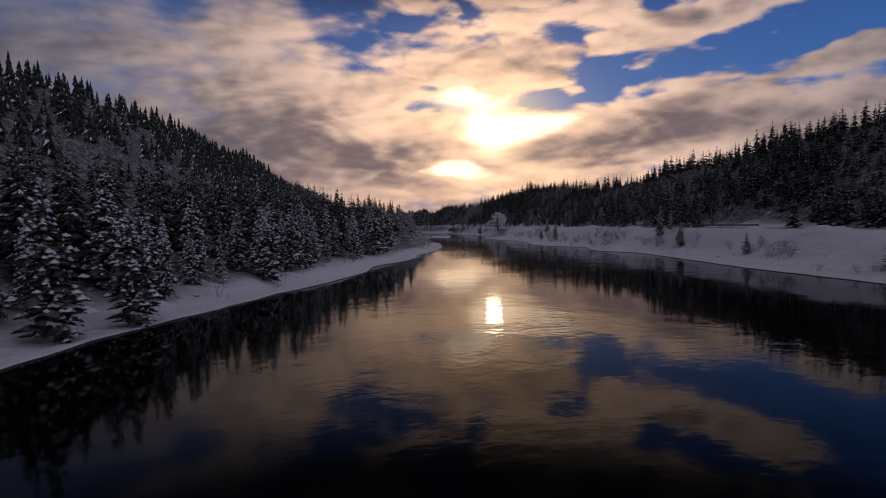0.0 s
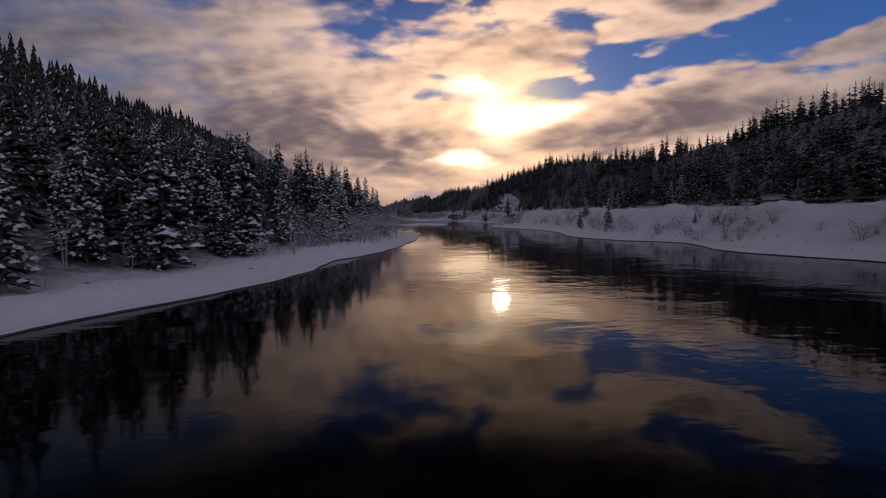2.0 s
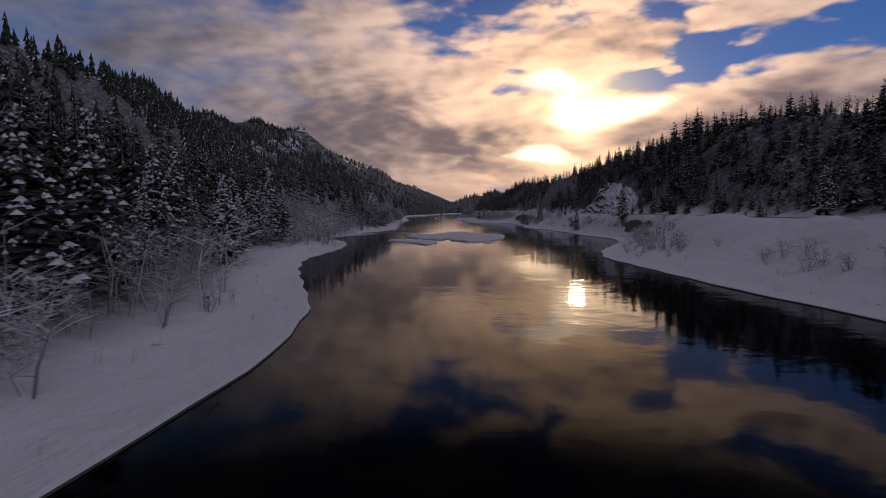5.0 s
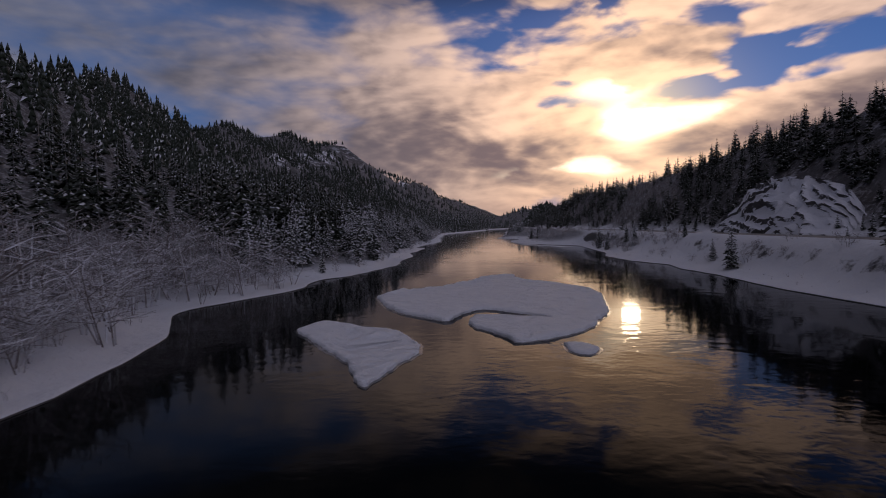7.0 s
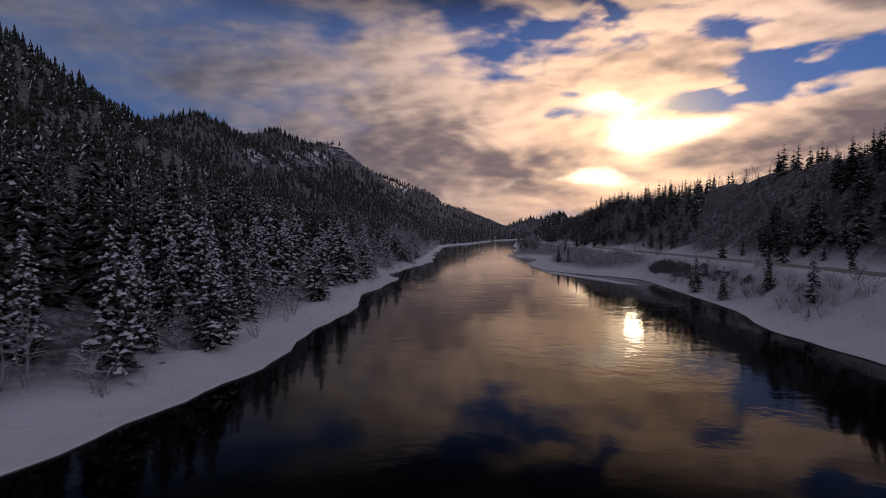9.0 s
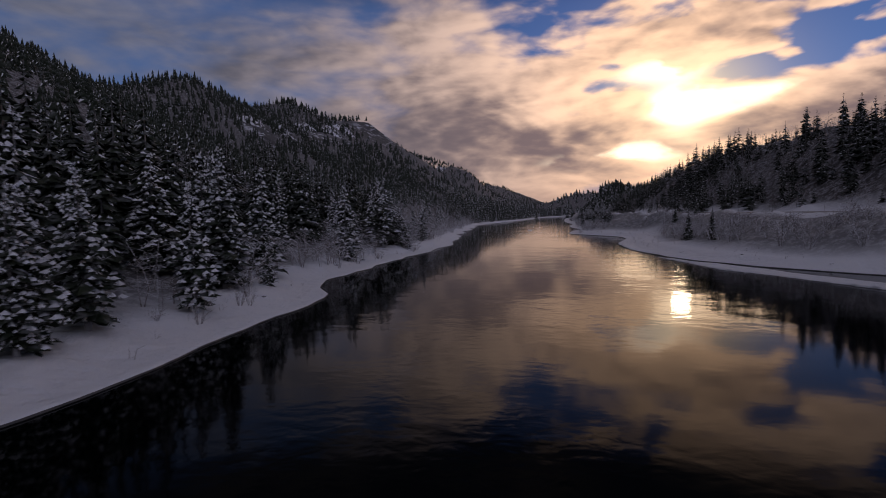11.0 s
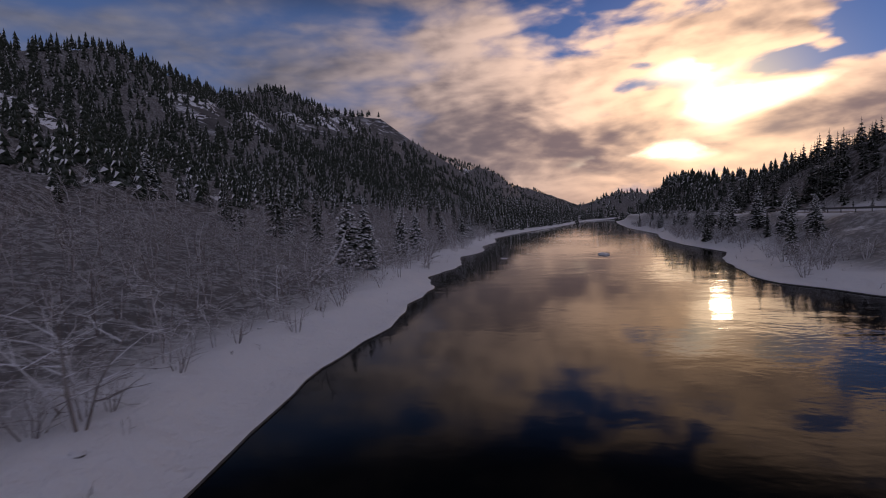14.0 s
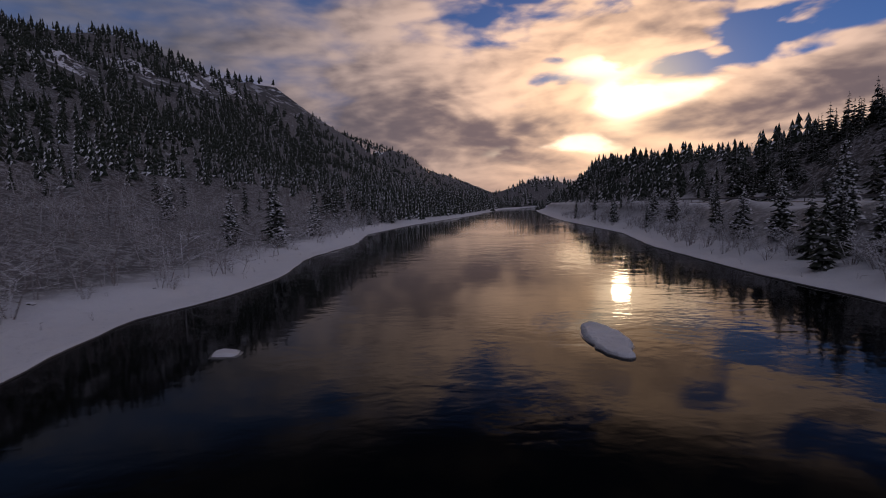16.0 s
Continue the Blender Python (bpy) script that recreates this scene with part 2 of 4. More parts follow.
def rock_material(name, lying):
    m, gg, bsdf, p, n = material(name)
    stone = gg.mix(gg.noise(p, 0.9, 9.0, 0.7), rgb(0.02, 0.021, 0.024), rgb(0.17, 0.16, 0.155))
    lie = gg.math("ADD", up(gg, n), gg.math("MULTIPLY", gg.math("SUBTRACT", gg.noise(p, 0.8, 5.0, 0.65), 0.5), 0.7))
    gg.put(bsdf.inputs["Base Color"], gg.mix(gg.step(lie, lying, lying + 0.17), stone, rgb(0.80, 0.81, 0.86)))
    bsdf.inputs["Roughness"].default_value = 0.8
    bump(gg, bsdf, gg.noise(p, 2.0, 8.0, 0.7), 0.8, 0.3)
    return m


def road_material():
    m, gg, bsdf, p, n = material("gritted_road")
    gg.put(bsdf.inputs["Base Color"], gg.mix(gg.noise(p, 0.9, 6.0, 0.65), rgb(0.13, 0.115, 0.10), rgb(0.45, 0.42, 0.40)))
    bsdf.inputs["Roughness"].default_value = 0.7
    bump(gg, bsdf, gg.noise(p, 3.0, 4.0), 0.4, 0.05)
    return m


def steel_material():
    m, gg, bsdf, p, n = material("weathered_steel")
    gg.put(bsdf.inputs["Base Color"], gg.mix(gg.noise(p, 2.0, 4.0), rgb(0.10, 0.10, 0.11), rgb(0.22, 0.21, 0.21)))
    bsdf.inputs["Metallic"].default_value = 0.8
    bsdf.inputs["Roughness"].default_value = 0.55
    return m


def thin_ice_material():
    m, gg, bsdf, p, n = material("thin_grey_ice")
    gg.put(bsdf.inputs["Base Color"], gg.mix(gg.noise(p, 1.6, 6.0, 0.65), rgb(0.05, 0.05, 0.05), rgb(0.30, 0.29, 0.29)))
    bsdf.inputs["Roughness"].default_value = 0.22
    bump(gg, bsdf, gg.noise(p, 2.2, 5.0), 0.3, 0.05)
    return m


ROAD, STEEL, THIN_ICE = road_material(), steel_material(), thin_ice_material()
GROUND, SNOW, WATER, NEEDLE, ROCK = ground_material(), snow_material("fresh_snow", 0.8, 1.0, 0.12), water_material(), needle_material(), rock_material("snowy_rock", 0.06)
DRIFTED_ROCK = rock_material("drifted_rock", -0.12)
SPRUCE_BARK = bark_material("spruce_bark", rgb(0.035, 0.026, 0.02), rgb(0.11, 0.085, 0.07), 0.6)
TWIG = bark_material("frosted_twigs", rgb(0.09, 0.076, 0.071), rgb(0.31, 0.265, 0.25), 0.97)
DRIFTED = snow_material("drifted_snow", 0.7, 0.3, 0.65)
WOOD_TWIG = bark_material("brown_twigs", rgb(0.075, 0.058, 0.052), rgb(0.26, 0.205, 0.186), 0.72)
# ---- the valley ----
def curve(points, soft):
    """A smooth function of y through (y, value) pairs."""
    ys = np.arange(-400.0, 4700.0, 1.0)
    v = np.interp(ys, [p[0] for p in points], [p[1] for p in points])
    k = np.exp(-0.5 * (np.arange(-3 * soft, 3 * soft + 1) / soft) ** 2)
    pad = 3 * soft
    v = np.convolve(np.pad(v, pad, mode="edge"), k / k.sum(), mode="valid")
    return lambda y: np.interp(y, ys, v)


shore_left = curve([(-200, -90), (0, -23.5), (20, -18), (38, -14.7), (44, -12.3), (56, -6.4), (62, -4.2), (68, -0.3), (86, 7.8), (98, 9.5), (104, 13.9), (110, 17.6), (117, 20.6), (123, 22), (129, 22.6), (133, 25), (137, 27.5), (142, 29.6), (152, 33), (160, 34.7), (164, 36.3), (170, 38), (206, 44.6), (218, 44.1), (242, 38), 
                     (254, 36.3), (272, 38.4), (284, 38.2), (296, 36.2), (308, 29.6), (326, 37), (338, 35.6), (344, 39.9), (368, 45.2), (380, 43.9), (398, 45.4), 
                     (416, 42.4), (422, 44.2), (434, 44.1), (446, 45.5), (451, 43), (456, 40.8), (462, 41.5), (470, 42.8), (476, 42.3), (482, 44), (488, 43.8), (494, 45.5), (500, 46.6), (506, 45.8), 
                     (518, 48.5), (536, 46.4), (548, 47.4), (556, 46), (561, 46.4), (567, 46.4), (578, 43.1), (590, 45.3), (596, 45.2), (614, 42.2), (620, 44.6), (632, 45.5), (650, 42.9), (674, 44.8), 
                     (704, 41.8), (754, 48), (790, 55), (870, 72), (1000, 92), (1110, 112), (1180, 148), (1250, 222), (1330, 350), (1450, 540), (4500, 900)], 2)
shore_right = curve([(-200, 30), (0, 55), (20, 59.6), (68, 63.7), (110, 72.4), (122, 69.1), (128, 69.2), (140, 74.8), (146, 75), (152, 70.6), (164, 69), (176, 70.6), 
                     (182, 73.4), (194, 76.6), (212, 79.1), (224, 77.6), (254, 77.3), (266, 81.2), (290, 93.8), (302, 96.9), (320, 95.4), (338, 96.4), (350, 95.4), 
                     (356, 97.6), (368, 93.5), (386, 92.8), (398, 96.5), (446, 99.9), (452, 98), (464, 88.3), (476, 82.6), (494, 80.2), (512, 81.6), (530, 87.3), 
                     (536, 87.9), (542, 88), (548, 85.5), (554, 83), (560, 80.8), (566, 78.2), (590, 82.4), (602, 87.3), (626, 86.7), (656, 88.8), (686, 94.4), 
                     (755, 98), (780, 100), (900, 113), (1000, 126), (1070, 142), (1160, 176), (1240, 244), (1320, 372), (1450, 600), (4500, 960)], 2)
crest_left_x = curve([(-200, -150), (0, -110), (170, -85), (250, -62), (336, -41), (390, -58), (432, -68), (492, -104), (617, -148), (662, -158), (740, -164), (870, -172), (972, -178), (1338, -176), (1489, -176), (1600, -200), (2000, -230), (2250, -150), (2400, -130), (2600, 40), (3200, 170), (4500, 340)], 10)
crest_left_z = curve([(-200, 45), (20, 49.1), (140, 46.1), (180, 52.8), (240, 51.1), (280, 45), (360, 46.9), (460, 62.9), (500, 80.7), (520, 84.8), (560, 79.5), (600, 83), 
                     (660, 78.8), (680, 81.8), (760, 107.6), (780, 110.4), (840, 108.3), (880, 110.7), (960, 132.5), (1000, 140.1), (1100, 140.1), (1200, 154.1), 
                     (1300, 174.8), (1400, 121.4), (1500, 43.7), (1600, 59.4), (1700, 115), (1900, 192.9), (2100, 193.4), (2200, 186.7), (2300, 184.2), (2400, 155.3), 
                     (2600, 117.6), (3200, 98.3), (4500, 71.4)], 5)
crest_right_x = curve([(-200, 130), (0, 135), (700, 137), (800, 142), (900, 152), (1100, 196), (1250, 275), (1350, 420), (1500, 700), (4500, 1040)], 10)
crest_right_z = curve([(-200, 30), (120, 31.9), (200, 25.6), (260, 23.8), (300, 29.7), (340, 31.1), (500, 24.9), (620, 26.8), (680, 19.5), (720, 17.5), (840, 23), (920, 31), (1000, 32), (1100, 27), (1150, 22), (1300, 16), (4500, 13)], 6)
ROAD_Z = 5.6
road_x = curve([(-200, 62), (0, 76), (100, 88), (200, 97), (300, 107.5), (350, 110), (420, 111), (500, 106), (600, 105), (700, 111), (800, 115), (1000, 140), (1100, 170), (1200, 225), (1300, 355), (1450, 640), (4500, 980)], 30)


def smooth(a, b, t):
    t = np.clip((t - a) / (b - a), 0, 1)
    return t * t * (3 - 2 * t)


def rolls(x, y):
    """Uneven ground: a few crossing waves."""
    return (np.sin(x * 0.31 + 1.7 * np.sin(y * 0.07)) * np.sin(y * 0.23 + 1.3 * np.sin(x * 0.09)) + 0.6 * np.sin(x * 0.73 + y * 0.41 + 2.0 * np.sin(y * 0.11)))


def height(x, y):
    x, y = np.asarray(x, float), np.asarray(y, float)
    xl, xr = shore_left(y), shore_right(y)
    sl, sr = xl - x, x - xr
    shelf = 3.0 + 2.2 * np.sin(y * 0.043) + 1.4 * np.sin(y * 0.117 + 1)
    # left side: shelf of snowy ice, low bank, wooded terrace, slope
    cl = np.maximum(xl - crest_left_x(y), 40)
    t = sl / cl
    left = 0.12 + 1.05 * smooth(shelf * 0.6, shelf + 3.5, sl) + 1.6 * smooth(6, 22, sl)
    left = left + (crest_left_z(y) - 2.8) * np.where(t < 1, np.clip((t - 0.06) / 0.94, 0, 1) ** (1.45 + 1.8 * smooth(1160, 1280, y) * smooth(-70, 60, x) + 0.9 * (smooth(1130, 1300, y) * (1 - smooth(1500, 1650, y)) + smooth(1950, 2100, y) * (1 - smooth(2400, 2600, y)))), 1 - 0.12 * np.clip(t - 1, 0, 3))
    # a low hill that closes the valley beyond the river's bend
    left = left + 38 * np.exp(-((x - 215) / 80) ** 2 - ((y - 1480) / 160) ** 2)
    left = left + 0.10 * np.sin(x * 2.1 + y * 0.7) * np.sin(y * 1.7 - x) * smooth(2.5, 5, sl) * (1 - smooth(12, 20, sl)) + 0.16 * np.sin(x * 0.9 + 2 * np.sin(y * 0.31)) * np.sin(y * 0.77 + 1.4 * np.sin(x * 0.4)) * smooth(1.5, 4, sl)
    left = left + rolls(x, y) * np.clip((sl - 3) * 0.05, 0, 0.9) * (0.2 + 0.8 * smooth(15, 60, sl))
    # right side: shelf, bank up to the road's bench, slope
    q = x - road_x(y)
    w = np.clip((sr - 3.5) / np.maximum(road_x(y) - 2.9 - xr - 3.5, 2.5), 0, 1)
    right = 0.12 + 0.75 * smooth(2.0, 5.0, sr) + (ROAD_Z - 0.9) * smooth(0.12, 1.0, w)
    tr = np.clip((q - 3.4) / np.maximum(crest_right_x(y) - road_x(y) - 3.4, 12), 0, 4)
    right = right + (crest_right_z(y) - ROAD_Z) * np.where(tr < 1, smooth(-0.12, 1.12, tr) - smooth(-0.12, 1.12, 0.0), 0.91 - 0.06 * (tr - 1))
    bench = smooth(-3.6, -2.9, q) * (1 - smooth(3.0, 3.8, q))
    right = right + rolls(x, y) * np.clip((sr - 3) * 0.05, 0, 0.6) * (1 - bench)
    bed = -1.4
    z = np.where(sl > 0, left, np.where(sr > 0, right, bed))
    return z


# rock ledges on the slope: x, y, width, height, seed
LEDGES = ((-113, 765, 46, 13, 21.0), (-100, 752, 30, 9, 22.5), (-124, 790, 34, 10, 24.0), (-114, 824, 50, 13, 25.0), (-128, 850, 40, 12, 26.5), (-130, 920, 60, 15, 28.0),
          (-122, 970, 60, 16, 31.0), (-134, 1060, 80, 20, 33.5), (-76, 640, 24, 6, 35.0), (-56, 560, 22, 7, 36.0))
# sheer cliffs: y from, y to, x from, x to
CLIFFS = ((1150, 1460, -172, -125), (2090, 2370, -170, -100))


def bare_rock(x, y):
    """True where no tree stands because of rock."""
    if any(y0 < y < y1 and x0 < x < x1 for y0, y1, x0, x1 in CLIFFS):
        return True
    return any(abs(y - b) < 0.42 * w and -3 < x - a < 5 + 0.5 * h for a, b, w, h, _ in LEDGES)


def terrain():
    ys = np.concatenate([np.arange(-150, 0, 6.0), np.arange(0, 760, 2.0), 760 * 1.013 ** np.arange(1, 142)])
    side = np.concatenate([[0.0, 0.05, 0.35, 0.8, 1.4], np.arange(2, 24, 1.0), np.arange(24, 60, 2.0), 60 * 1.07 ** np.arange(0, 37)])
    rows, n = [], len(side)
    for y in ys:
        wob = 0.12 * math.sin(y * 0.9) + 0.10 * math.sin(y * 2.3 + 1)
        xl, xr = shore_left(y) + wob, shore_right(y) + 0.7 * wob
        mid = np.linspace(xl + 0.05, xr - 0.05, 7)
        xs = np.concatenate([(xl - side)[::-1], mid, xr + side])
        zs = height(xs, np.full_like(xs, y))
        zs[n:n + 7] = -1.4
        zs[n - 1], zs[n + 7] = 0.06, 0.06
        zs[:n - 1] = np.maximum(zs[:n - 1], 0.11)
        zs[n + 8:] = np.maximum(zs[n + 8:], 0.11)
        rows.append(np.stack([xs, np.full_like(xs, y), zs], 1))
    v = np.array(rows)
    r, c = v.shape[:2]
    i = (np.arange(r - 1)[:, None] * c + np.arange(c - 1)[None]).ravel()
    me = bpy.data.meshes.new("ground")
    me.from_pydata(v.reshape(-1, 3).tolist(), [], np.stack([i, i + 1, i + c + 1, i + c], 1).tolist())
    me.polygons.foreach_set("use_smooth", [True] * len(me.polygons))
    # how thickly heather and undergrowth cover the snow
    flat = v.reshape(-1, 3)
    inland = shore_left(flat[:, 1]) - flat[:, 0]
    outland = flat[:, 0] - shore_right(flat[:, 1])
    above = flat[:, 0] - road_x(flat[:, 1])
    me.attributes.new("brush", "FLOAT", "POINT").data.foreach_set("value", np.maximum(smooth(5.0, 11, inland) * 0.92 + 0.08 * smooth(30, 50, inland), np.maximum(smooth(3.8, 8, above), 0.8 * smooth(6, 11, outland) * smooth(380, 430, flat[:, 1]) * (1 - smooth(-5.5, -3.5, above)))))
    bare = np.zeros(len(flat))
    for a, b, w, h, _ in LEDGES:
        dx, dy = flat[:, 0] - a, np.abs(flat[:, 1] - b)
        bare = np.maximum(bare, (1 - smooth(0.36 * w, 0.5 * w, dy)) * smooth(-8, -3, dx) * (1 - smooth(2 + 0.45 * h, 8 + 0.5 * h, dx)))
    for y0, y1, x0, x1 in CLIFFS:
        bare = np.maximum(bare, smooth(y0 - 15, y0 + 15, flat[:, 1]) * (1 - smooth(y1 - 15, y1 + 15, flat[:, 1])) * smooth(x0 - 10, x0 + 5, flat[:, 0]) * (1 - smooth(x1 - 10, x1 + 10, flat[:, 0])))
    me.attributes.new("bare_rock", "FLOAT", "POINT").data.foreach_set("value", bare)
    me.materials.append(GROUND)
    return tagged(new("ground", me), "snow-covered valley floor and wooded hillsides along the river", "ground", kind="structure")


terrain()

bm = bmesh.new()
for y0, y1 in zip([-160, 0, 400, 800, 1600, 3000], [0, 400, 800, 1600, 3000, 4600]):
    bm.faces.new([bm.verts.new((x, y, 0.0)) for x, y in ((-900, y0), (1200, y0), (1200, y1), (-900, y1))])
bmesh.ops.remove_doubles(bm, verts=bm.verts, dist=0.01)
me = bpy.data.meshes.new("water")
bm.to_mesh(me)
me.materials.append(WATER)
tagged(new("water", me), "dark calm river water mirroring the evening clouds", "river", kind="structure")


def road():
    ys = np.arange(0, 820, 3.0)
    v, f = [], []
    for y in ys:
        c = float(road_x(y))
        v += [(c + dx, y, ROAD_Z + dz) for dx, dz in ((-2.4, -0.08), (-2.2, 0.05), (0, 0.09), (2.2, 0.05), (2.4, -0.08))]
    for i in range(len(ys) - 1):
        for k in range(4):
            f.append([5 * i + k, 5 * i + k + 1, 5 * i + k + 6, 5 * i + k + 5])
    me = bpy.data.meshes.new("road")
    me.from_pydata(v, [], f)
    me.materials.append(ROAD)
    return tagged(new("road", me), "narrow gritted winter road on a bench above the river", "road", kind="structure")


road()
# ---- building blocks ----
class Heap:
    """Collects triangles and quads with material numbers, then becomes one mesh."""

    def __init__(self):
        self.v, self.f, self.m, self.n = [], [], [], 0

    def add(self, verts, faces, mat=0):
        self.v.append(np.asarray(verts, float))
        self.f.extend([[i + self.n for i in f] for f in faces])
        self.m.extend([mat] * len(faces))
        self.n += len(verts)

    def arrays(self):
        return np.concatenate(self.v), self.f, self.m

    def mesh(self, name, mats, shade=False):
        me = bpy.data.meshes.new(name)
        me.from_pydata(np.concatenate(self.v).tolist(), [], self.f)
        me.polygons.foreach_set("material_index", self.m)
        if shade:
            me.polygons.foreach_set("use_smooth", [True] * len(me.polygons))
        for mat in mats:
            me.materials.append(mat)
        return me


def tube(heap, points, radii, sides, mat=0):
    points = [np.asarray(p, float) for p in points]
    rings = []
    for i, (p, r) in enumerate(zip(points, radii)):
        d = points[min(i + 1, len(points) - 1)] - points[max(i - 1, 0)]
        d = d / (np.linalg.norm(d) + 1e-9)
        a = np.cross(d, (0.3, 0.9, 0.2))
        a /= np.linalg.norm(a) + 1e-9
        b = np.cross(d, a)
        rings += [p + r * (math.cos(k * 2 * math.pi / sides) * a + math.sin(k * 2 * math.pi / sides) * b) for k in range(sides)]
    faces = []
    for i in range(len(points) - 1):
        for k in range(sides):
            j = (k + 1) % sides
            faces.append([i * sides + k, i * sides + j, (i + 1) * sides + j, (i + 1) * sides + k])
    heap.add(rings, faces, mat)


# ---- spruces ----
def spruce_shape(seed, whorls, per, h=10.0, snowiness=0.95):
    """Trunk, crown and snow of one spruce, ten metres high, as three heaps."""
    rnd = random.Random(seed)
    trunk, crown, snow = Heap(), Heap(), Heap()
    lean = rnd.uniform(-0.15, 0.15), rnd.uniform(-0.15, 0.15)
    at = lambda z: np.array([lean[0] * (z / h) ** 2, lean[1] * (z / h) ** 2, z])
    tube(trunk, [at(-0.5), at(0.4), at(h * 0.5), at(h * 0.98)], [0.24, 0.17, 0.10, 0.012], 7)
    spread = rnd.uniform(0.16, 0.20) * h
    low = rnd.uniform(0.05, 0.10) * h
    fall = np.array([0, 0, 1.0])

    def pad(c, d, s, long, wide):
        """A lump of snow: a ragged low mound."""
        n = 5
        turn = rnd.random()
        rim = []
        for j in range(n):
            a = (j + turn) * 2 * math.pi / n
            r = rnd.uniform(0.6, 1.25)
            out = d * math.cos(a) * long * r + s * math.sin(a) * wide * r
            rim.append(c + out - fall * (0.10 * abs(math.sin(a)) * wide / max(wide, 0.05) + 0.02 + (0.10 * long if math.cos(a) > 0 else -0.03 * long)))
        top = c + fall * (0.05 + 0.30 * wide) + d * long * 0.15
        snow.add([top] + rim, [[0, 1 + j, 1 + (j + 1) % n] for j in range(n)])

    for w in range(whorls):
        u = min(max((w + rnd.uniform(-0.3, 0.3)) / (whorls - 1), 0), 1)
        z = low + (h * 0.985 - low) * u ** 0.93
        reach = spread * (1 - u) ** 0.78 * (0.74 + 0.26 * min(1, u * 7)) + 0.10
        n = max(4, int(per * (0.5 + 0.5 * (1 - u))))
        turn = rnd.random() * 6.3
        for k in range(n):
            a = turn + (k + rnd.uniform(-0.35, 0.35)) * 2 * math.pi / n
            length = reach * rnd.uniform(0.62, 1.2)
            sag = length * (rnd.uniform(0.30, 0.62) if u < 0.85 else rnd.uniform(-0.6, 0.1))
            root = at(min(z + rnd.uniform(-0.30, 0.30), h * 0.97))
            d, s = np.array([math.cos(a), math.sin(a), 0]), np.array([-math.sin(a), math.cos(a), 0])
            width = length * rnd.uniform(0.17, 0.27) + 0.06
            line = lambda q: root + d * length * q + fall * (length * 0.12 * q - sag * q * q + 0.10 * length * max(0.0, q - 0.75))
            ridge, left, right = [], [], []
            for q, ww in ((0.05, 0.2), (0.5, 1.0), (1.0, 0.12)):
                c, jag = line(q), rnd.uniform(0.7, 1.3)
                drop = width * ww * rnd.uniform(0.45, 0.8) + 0.01
                ridge.append(c)
                left.append(c + s * width * ww * jag - fall * drop)
                right.append(c - s * width * ww / jag - fall * drop)
            crown.add(ridge + left + right, [[0, 1, 4, 3], [1, 2, 5, 4], [1, 0, 6, 7], [2, 1, 7, 8]])
            # side sprays, each hanging a little
            for j in range(4 if length > 0.9 else 2):
                q = rnd.uniform(0.25, 0.92)
                c, sign = line(q), 1 if j % 2 else -1
                long = length * rnd.uniform(0.22, 0.42) * (1.15 - 0.6 * q)
                tip = c + s * sign * long + d * long * rnd.uniform(0.4, 1.0) - fall * long * rnd.uniform(0.35, 0.8)
                half = d * long * rnd.uniform(0.22, 0.34)
                crown.add([c - half, c + half, tip], [[0, 1, 2]])
                if length > 0.8 and rnd.random() < 0.42 * snowiness:
                    m = c * 0.45 + tip * 0.55 + fall * 0.04
                    pad(m, s * sign, d, long * 0.34, long * 0.20)
            if rnd.random() < snowiness:
                for q in (rnd.uniform(0.30, 0.5), rnd.uniform(0.62, 0.92)):
                    if rnd.random() < 0.85:
                        pad(line(q) + fall * 0.04, d, s, length * rnd.uniform(0.11, 0.20) + 0.03, width * rnd.uniform(0.40, 0.85) + 0.02)
    return trunk, crown, snow


